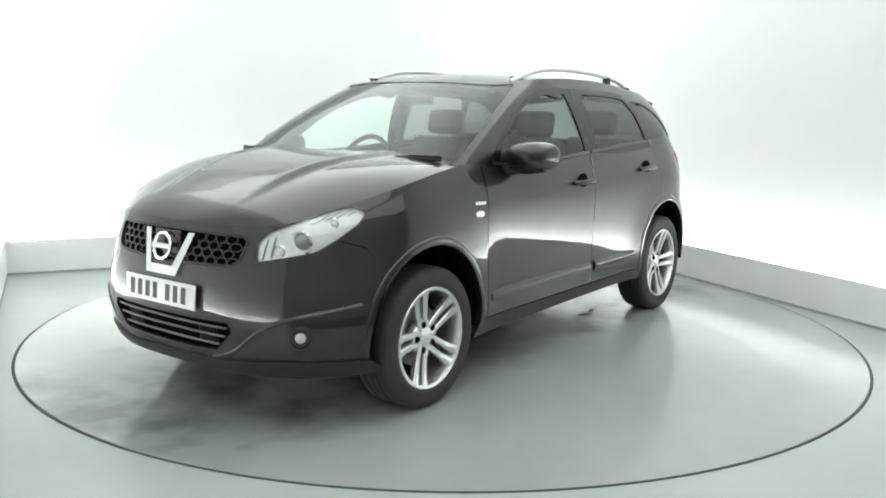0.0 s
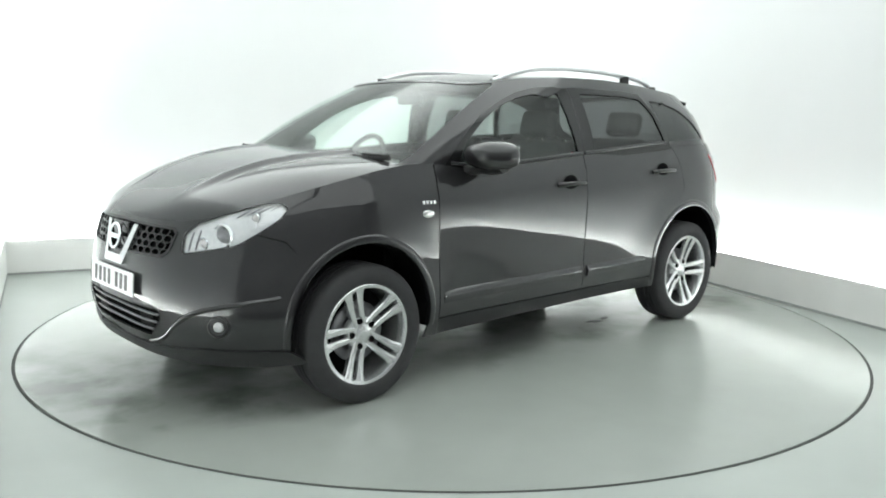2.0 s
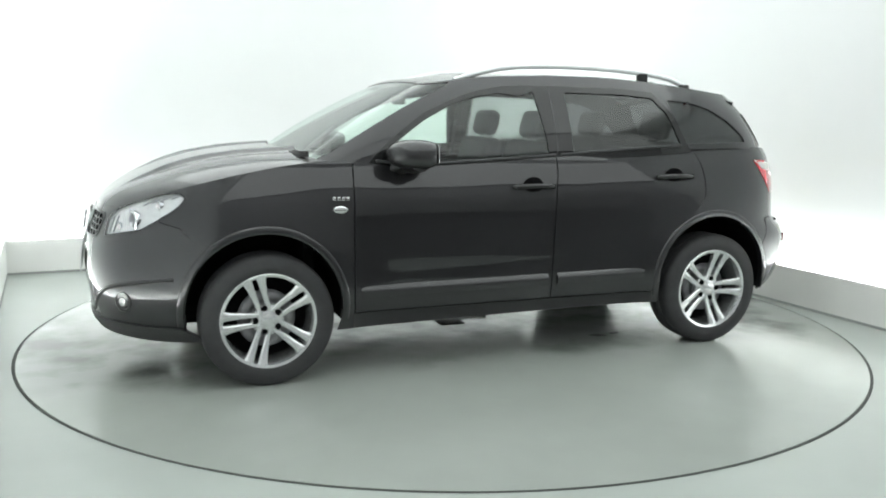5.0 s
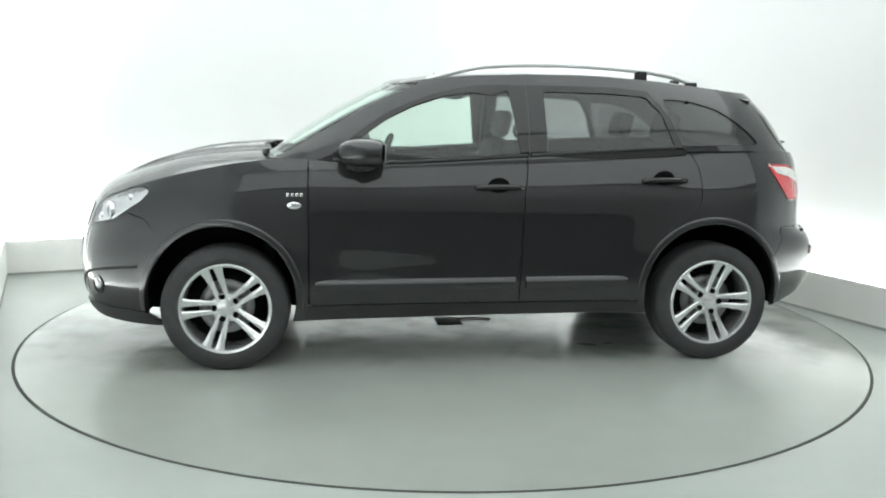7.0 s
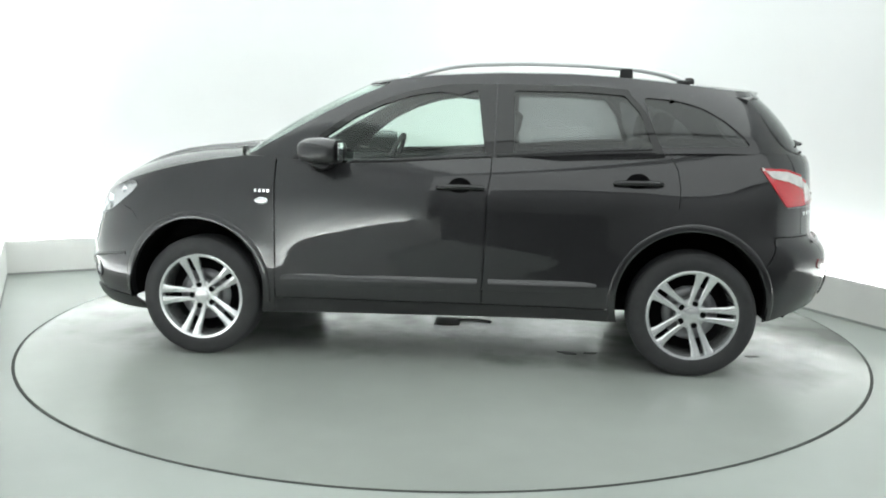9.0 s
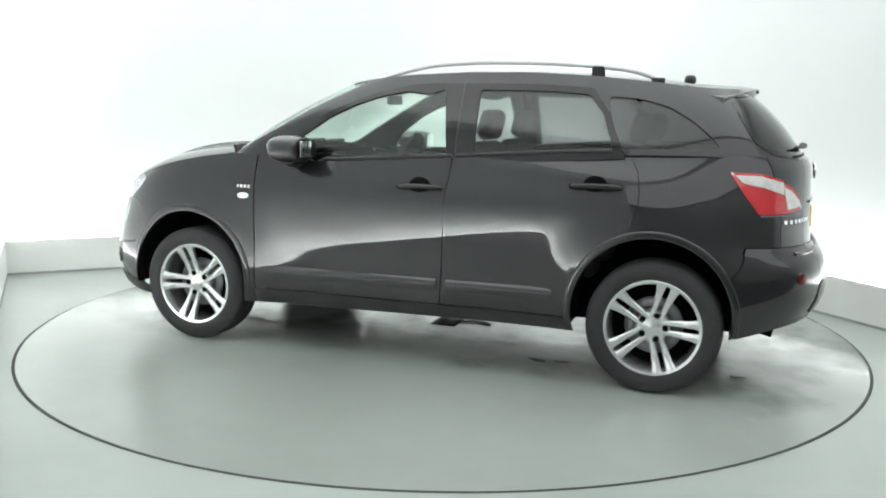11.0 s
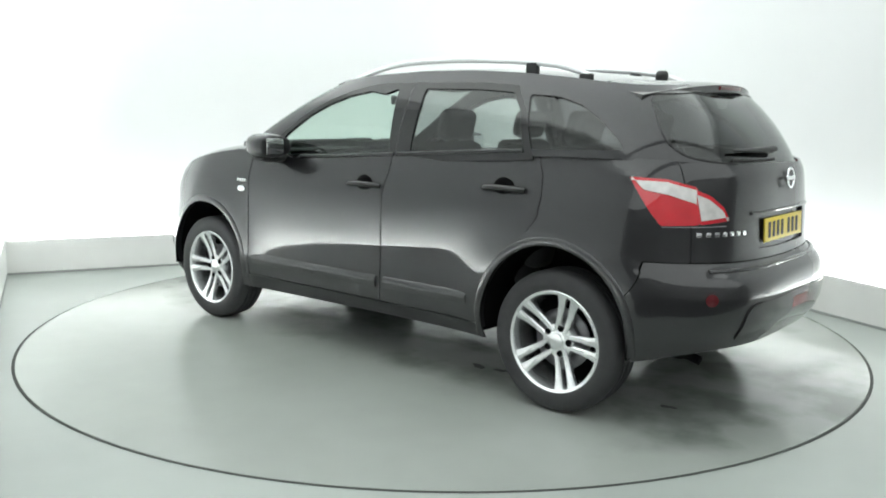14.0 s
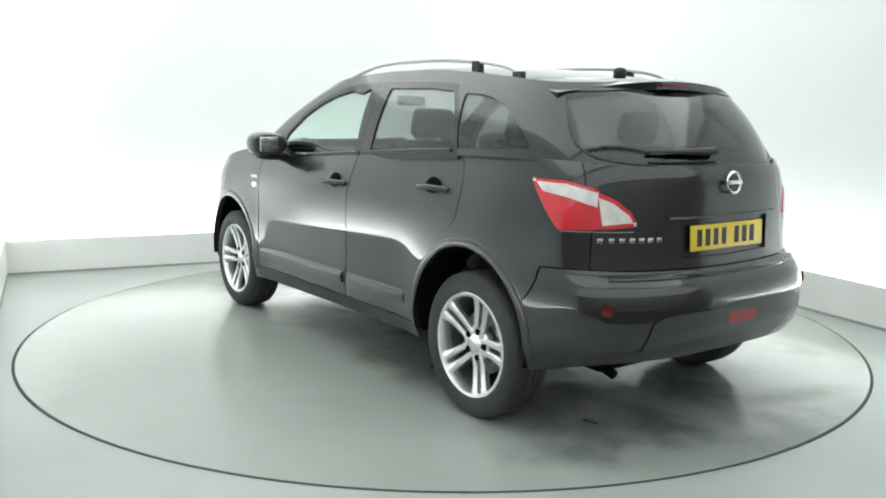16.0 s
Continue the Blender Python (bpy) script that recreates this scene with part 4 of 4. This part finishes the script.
for side in (1, -1):
    q = on_skin(side * 0.70, 0.43, False, 0.0)
    m = Matrix.Translation(q) @ pose(0, 0, 0, 0, 0, side * 42)
    bm = lathe([(0.050, -0.03), (0.052, 0.001), (0.046, 0.004), (0.038, -0.006), (0.036, -0.02)], 28, "x")
    bmesh.ops.transform(bm, matrix=m, verts=bm.verts)
    fog = part("fog_lamp", bm, PLASTIC, front_bumper, "round front fog lamp in a black bezel")
    bm = lathe([(0.028, -0.012), (0.022, 0.004), (0.012, 0.008), (0.001, 0.009)], 28, "x")
    bmesh.ops.transform(bm, matrix=m, verts=bm.verts)
    part("lens", bm, FOG_LENS, fog, "bright silvery fog lamp lens")
    # headlamp: lens over a bright bowl with a projector
    lamp_lens = part("headlamp", body_piece(HEADLAMP, (), 0, 1, 0.003)(side), LAMP_GLASS, car, "clear headlamp with a round projector")
    part("reflector", body_piece(HEADLAMP, (), 0, 1, -0.014)(side), REFLECTOR, lamp_lens, "faceted silver reflector")
    part("bezel", body_piece(HEADLAMP, [inset(HEADLAMP, 0.008)], 0, 1, -0.004)(side), GLOSS_BLACK, lamp_lens, "thin black lens surround")
    for k in range(4):
        y0, z0 = 0.675 + 0.028 * k, 0.905 + 0.012 * k
        fin = sweep([on_skin(side * (y0 + 0.016 * j), z0 + 0.020 * j, False, -0.011) for j in range(3)], 0.0035, 6)
        part("fin", fin, STEEL, lamp_lens, "small grey reflector fin")
    for k in range(2):
        fin = sweep([on_skin(side * (0.532 + 0.03 * k), zz, False, -0.011) for zz in (0.755 + 0.006 * k, 0.80, 0.838 + 0.01 * k)], 0.004, 6)
        part("fin", fin, STEEL, lamp_lens, "small grey reflector fin")
    for yy, zz, rad in ((0.655, 0.826, 0.047), (0.590, 0.790, 0.024), (0.735, 0.905, 0.022)):
        q = on_skin(side * yy, zz, False, -0.026)
        mm = Matrix.Translation(q) @ pose(0, 0, 0, 0, 0, side * 22)
        bm = lathe([(rad * 1.15, -0.01), (rad * 1.18, 0.012), (rad, 0.016), (rad * 0.93, 0.004)], 30, "x")
        bmesh.ops.transform(bm, matrix=mm, verts=bm.verts)
        part("bezel", bm, CHROME, lamp_lens, "chrome projector ring")
        bm = lathe([(rad * 0.93, 0.002), (rad * 0.8, 0.012), (rad * 0.45, 0.022), (0.001, 0.026)], 30, "x")
        bmesh.ops.transform(bm, matrix=mm, verts=bm.verts)
        part("projector", bm, STEEL if rad > 0.04 else CLEAR, lamp_lens, "round projector lens")
    # tail lamps in two pieces
    lo = [(s_x(x, z), z) for x, z in rounded([(-1.702, 1.120), (-1.85, 1.114), (-1.955, 1.080), (-1.966, 0.995), (-1.871, 1.034), (-1.769, 1.056)], 0.012)]
    tail = part("tail_lamp", body_piece(TAIL_A, (), 2, 3, 0.004)(side), RED, car, "red and clear tail lamp", thick=0.03)
    part("clear_lens", body_piece(inset(lo, 0.012), (), 2, 3, 0.008)(side), CLEAR, tail, "clear upper lens", thick=0.006)
    gate_lamp = part("tail_lamp", body_piece(TAIL_B, (), 2, 3, 0.004)(side), RED, tailgate, "red and clear tail lamp on the tailgate", thick=0.03)
    part("clear_lens", body_piece(inset(inset(TAIL_B, 0.014), 0.004), (), 2, 3, 0.008)(side), CLEAR, gate_lamp, "clear reversing lens", thick=0.006)
    part("chrome_trim", sweep([Vector(skin(s_x(x, 0.908), 0.908, 0.002)) * 1 if side > 0 else Matrix.Diagonal((1, -1, 1)) @ Vector(skin(s_x(x, 0.908), 0.908, 0.002)) for x in (-1.86, -1.92, -1.97, -2.02, -2.05)], 0.002, 6), STEEL, car)
    # rear bumper reflector
    bm = lathe([(0.030, -0.004), (0.028, 0.008), (0.001, 0.010)], 24, "x")
    q = on_skin(side * 0.70, 0.60, True, 0.0)
    bmesh.ops.transform(bm, matrix=Matrix.Translation(q) @ pose(0, 0, 0, 0, 0, 180 - side * 48), verts=bm.verts)
    part("reflector", bm, DARK_RED, car, "round dark red reflector")
    # wing badges
    bm = bmesh.new()
    bmesh.ops.create_uvsphere(bm, u_segments=20, v_segments=10, radius=1)
    bmesh.ops.transform(bm, matrix=Matrix.Translation((1.01, side * 0.881, 0.882)) @ Matrix.Diagonal((0.040, 0.006, 0.020, 1)), verts=bm.verts)
    part("wing_badge", bm, CHROME, car, "oval chrome badge")
    for k in range(4):
        part("badge_bar", boxed(1.05 - 0.024 * k - 0.016, 1.05 - 0.024 * k, side * 0.876 - 0.004, side * 0.876 + 0.006, 0.930, 0.948, 0.002), CHROME, car, "small chrome lettering bar")
    # door mirror
    bm = bmesh.new()
    bmesh.ops.create_uvsphere(bm, u_segments=32, v_segments=18, radius=1)
    for v in bm.verts:
        x, y, z = v.co
        f = lambda a: math.copysign(abs(a) ** 0.78, a)
        x, y, z = f(x), f(y), f(z)
        if x < -0.7:
            x = -0.7
        v.co = (0.635 + 0.140 * x + 0.02 * y, side * (0.950 + 0.125 * y - 0.03 * x), 1.170 + (0.074 + 0.008 * y) * z)
    if side < 0:
        bmesh.ops.reverse_faces(bm, faces=bm.faces)
    mirror = part("door_mirror", bm, PAINT, car, "glossy black door mirror")
    bm = bmesh.new()
    box(bm, -0.006, 0.0, -0.072, 0.072, -0.045, 0.045, 0.003)
    bmesh.ops.transform(bm, matrix=pose(0.535, side * 0.972, 1.172), verts=bm.verts)
    part("mirror_glass", bm, CHROME, mirror, "mirror glass")
    part("mirror_arm", sweep(smooth_curve([(0.69, side * 0.79, 1.085), (0.665, side * 0.84, 1.085), (0.64, side * 0.89, 1.10), (0.63, side * 0.93, 1.125)], 4), [0.06] * 3 + [0.045] * 10, 12, flat=0.55), PLASTIC, mirror, "black mirror arm")
    part("lower_shell", sweep(smooth_curve([(0.64, side * 0.845, 1.098), (0.635, side * 0.93, 1.090), (0.625, side * 1.03, 1.106)], 4), 0.045, 12, flat=0.5), PLASTIC, mirror, "matt black lower shell")
    # roof rails
    keys = [(0.27, 0.565, 1.568), (0.15, 0.566, 1.606), (0.03, 0.566, 1.634), (-0.124, 0.565, 1.657), (-0.447, 0.562, 1.668), (-0.772, 0.556, 1.660), (-1.05, 0.55, 1.640), (-1.22, 0.545, 1.612), (-1.33, 0.54, 1.570)]
    rail = part("roof_rail", sweep(smooth_curve([(x, side * y, z) for x, y, z in keys], 4), 0.0175, 12, flat=0.9), RAIL, car, "satin silver roof rail on black feet")
    for xk, zk, hk in ((-1.0, 1.612, 0.062), (-1.315, 1.572, 0.02), (0.20, 1.585, 0.03)):
        part("rail_foot", boxed(xk - 0.035, xk + 0.035, side * 0.552 - 0.016, side * 0.552 + 0.016, zk - 0.03, zk + hk * 0.6, 0.008), PLASTIC, rail, "black rail foot")
    # front wiper
    w = [cabin(0.03 + 0.43 * i / 8, 0.075 - 0.02 * i / 8, 0.020) for i in range(9)]
    part("wiper", sweep([(x, y * side, z) for x, y, z in w], 0.010, 8), PLASTIC, car, "black windscreen wiper")
    part("wiper_arm", sweep([(x - 0.0, y * side, z + 0.014) for x, y, z in w[3:]], [0.005, 0.006, 0.006, 0.007, 0.008, 0.009], 8), PLASTIC, car)

# cowl under the wipers
part("cowl", both(lambda side: place(sheet([i / 20 * 0.9 for i in range(21)], [0, 0.5, 1]), lambda s, v: (cabin(s, 0.045)[0] + 0.10 * (1 - v), cabin(s, 0.045)[1], cabin(s, 0.045)[2] - 0.012 + 0.0 * v), side)), PLASTIC, car, "black cowl panel", thick=0.01)

# number plates with plain bars
def plate(x, z, mat, parent, face, tilt):
    bm = boxed(-0.004, 0.004, -0.258, 0.258, -0.056, 0.056, 0.003)
    bmesh.ops.transform(bm, matrix=pose(x, 0, z, 0, tilt, 0), verts=bm.verts)
    pl = part("number_plate", bm, mat, parent, "white number plate with dark bars" if face > 0 else "yellow number plate with dark bars")
    for k in range(7):
        y = (-0.20 + 0.057 * k + (0.035 if k > 3 else 0)) * face
        bm = boxed(face * 0.0045 - 0.001, face * 0.0045 + 0.001, y - 0.016, y + 0.016, -0.037, 0.037)
        bmesh.ops.transform(bm, matrix=pose(x, 0, z, 0, tilt, 0), verts=bm.verts)
        part("plate_bar", bm, INK, pl, smooth=False)


plate(2.275, 0.571, PLATE_W, front_bumper, 1, -4)
plate(-2.122, 0.868, PLATE_Y, tailgate, -1, 3)
part("plate_recess", both(body_piece(PLATE_HOLE, (), 2.4, 3, -0.016)), PAINT, tailgate)
part("gate_grip", skin_strip([(-0.38 + 0.076 * i, 0.958) for i in range(11)], 0.007, 0.003, True, 8), PAINT, tailgate, "glossy black tailgate grip")
for k in range(7):
    q = on_skin(0.665 - 0.04 * k, 0.872, True, 0.0)
    bm = boxed(-0.003, 0.003, -0.012, 0.012, -0.010, 0.010, 0.002)
    ang = math.degrees(math.atan2(on_skin(0.655 - 0.04 * k, 0.872, True).x - on_skin(0.675 - 0.04 * k, 0.872, True).x, 0.02))
    bmesh.ops.transform(bm, matrix=Matrix.Translation(q) @ pose(0, 0, 0, 0, 0, ang), verts=bm.verts)
    part("badge_bar", bm, CHROME, tailgate, "small chrome lettering bar")

# rear wiper, fog lamp, aerial, tailpipe, lower bumper
blade = [cabin(s, 0.14, 0.02) for s in (2.68, 2.74, 2.80, 2.86, 2.92, 2.965)]
bl = [(x, y, z) for x, y, z in blade]
rear_wiper = part("rear_wiper", sweep(bl, [0.006, 0.010, 0.014, 0.018, 0.023, 0.02], 8, flat=0.8), PLASTIC, tailgate, "black rear wiper")
part("wiper_blade", sweep([(q[0] - 0.004, q[1], q[2] - 0.045) for q in bl[:6]], 0.006, 8), PLASTIC, rear_wiper)
part("rear_fog_lamp", both(body_piece(end_outline([(-0.1, 0.495), (0.085, 0.495), (0.10, 0.50), (0.10, 0.54), (0.085, 0.548), (-0.1, 0.548)], True), (), 2, 3, 0.008)), FOG_RED, car, "small red rear fog lamp", thick=0.012)
part("lower_bumper", both(body_piece(end_outline(rounded([(-0.1, 0.40), (0.56, 0.40), (0.53, 0.54), (0.47, 0.568), (-0.1, 0.585)], 0.03), True), (), 2, 3, 0.007)), PAINT, car, "glossy black lower bumper insert", thick=0.02)
part("bumper_step", skin_strip([(-0.66 + 0.066 * i, 0.715) for i in range(21)], 0.010, 0.0, True, 8), PAINT, car)
bm = lathe([(0.030, 1.575), (0.034, 1.592), (0.031, 1.610), (0.020, 1.620), (0.001, 1.622)], 20, "z")
bmesh.ops.transform(bm, matrix=pose(-1.44, 0, 0), verts=bm.verts)
part("aerial_base", bm, PLASTIC, car, "black aerial base")
part("third_brake_lamp", boxed(-1.8155, -1.80, -0.13, 0.13, 1.516, 1.535, 0.004), DARK_RED, tailgate, "dark red high brake lamp")
part("tailpipe", sweep([(-1.70, 0.52, 0.275), (-1.90, 0.52, 0.285), (-1.965, 0.52, 0.268)], 0.022, 14), DARK, car, "short sooty tailpipe")

# ---- cabin ----
for side in (1, -1):
    part("door_lining", boxed(-0.93, 0.97, side * 0.775 - 0.012, side * 0.775 + 0.012, 0.36, 1.085, 0.01), TRIM, car, "dark door lining")
    part("rear_lining", boxed(-1.30, -0.93, side * 0.775 - 0.012, side * 0.775 + 0.012, 0.81, 1.085, 0.01), TRIM, car, "dark door lining")
    part("boot_lining", boxed(-1.86, -1.30, side * 0.60 - 0.012, side * 0.60 + 0.012, 0.80, 1.15, 0.01), TRIM, car, "dark boot lining")
    for nm, x, y in (("front_seat", 0.02, 0.37), ("rear_seat", -0.85, 0.40)):
        seat = part(nm, boxed(x - 0.20, x + 0.32, side * y - 0.25, side * y + 0.25, 0.50, 0.68, 0.06), FABRIC, car, "charcoal fabric seat")
        bm = boxed(-0.065, 0.065, -0.245, 0.245, 0.0, 0.64, 0.055)
        bmesh.ops.transform(bm, matrix=pose(x - 0.20, side * y, 0.60, 0, -14, 0), verts=bm.verts)
        part("backrest", bm, FABRIC, seat)
        bm = boxed(-0.05, 0.05, -0.135, 0.135, 0.655, 0.83, 0.045)
        bmesh.ops.transform(bm, matrix=pose(x - 0.20, side * y, 0.60, 0, -14, 0), verts=bm.verts)
        part("headrest", bm, FABRIC, seat)
        bm = bmesh.new()
        for o in (-0.06, 0.06):
            box(bm, -0.006, 0.006, o - 0.006, o + 0.006, 0.62, 0.68)
        bmesh.ops.transform(bm, matrix=pose(x - 0.20, side * y, 0.60, 0, -14, 0), verts=bm.verts)
        part("headrest_post", bm, CHROME, seat)
dash = bmesh.new()
box(dash, 0.56, 1.12, -0.76, 0.76, 0.60, 1.04, 0.09)
part("dashboard", dash, TRIM, car, "dark moulded dashboard")
steering = sweep([(0.02 * 0, 0.185 * math.cos(a), 0.185 * math.sin(a)) for a in [2 * math.pi * i / 36 for i in range(36)]], 0.016, 8, True)
box(steering, -0.02, 0.02, -0.06, 0.06, -0.055, 0.05, 0.015)
box(steering, -0.012, 0.012, -0.17, 0.17, -0.02, 0.015, 0.008)
bmesh.ops.transform(steering, matrix=pose(0.475, -0.39, 1.058, 0, -24, 0), verts=steering.verts)
part("steering_wheel", steering, TRIM, car, "dark steering wheel")
part("rear_view_mirror", boxed(0.40, 0.425, -0.11, 0.11, 1.43, 1.49, 0.012), TRIM, car, "dark rear-view mirror")
part("boot_cover", boxed(-1.93, -1.12, -0.58, 0.58, 1.0, 1.02, 0.006), TRIM, car, "dark luggage cover")
part("bulkhead", boxed(1.12, 1.18, -0.74, 0.74, 0.36, 1.08, 0.01), DARK, car)
part("boot_back", boxed(-1.98, -1.94, -0.50, 0.50, 0.36, 1.10, 0.01), DARK, car)

# ---- light strips and panel ----
bm = boxed(-2.55, 2.55, -3.85, 2.6, CEILING_H - 0.05, CEILING_H - 0.002, 0.01)
softbox = part("ceiling_light", bm, WALL, None, "large flat luminous ceiling panel in a white housing")
softbox.matrix_basis = ROOM
tagged(softbox, "", "ceiling light")
# housing for the added fill lamp, never in view
hall_fill_panel = part("hall_fill_panel", boxed(-7.6, 7.6, -8.85, -4.05, 4.44, 4.498, 0.01), WALL, None, "added unseen light panel that brightens the car's upper sides")
hall_fill_panel.matrix_basis = ROOM
tagged(hall_fill_panel, "", "ceiling light")
for nm, b in (("light_strip", (-2.5, 2.5, BACK + 0.10, BACK + 0.13, 0.03, 0.06)), ("light_strip", (-HALF_L - 0.13, -HALF_L - 0.10, FRONT + 0.2, BACK - 0.2, 0.03, 0.06)), ("light_strip", (HALF_U + 0.10, HALF_U + 0.13, FRONT + 0.2, BACK - 0.2, 0.03, 0.06))):
    ob = part(nm, boxed(*b, bevel=0.012), TUBE, None, "long white light strip hidden behind the low board")
    ob.matrix_basis = ROOM @ pose(0, 0, -0.034)
    tagged(ob, "", "light strip", "light strips behind the boards")

motions()
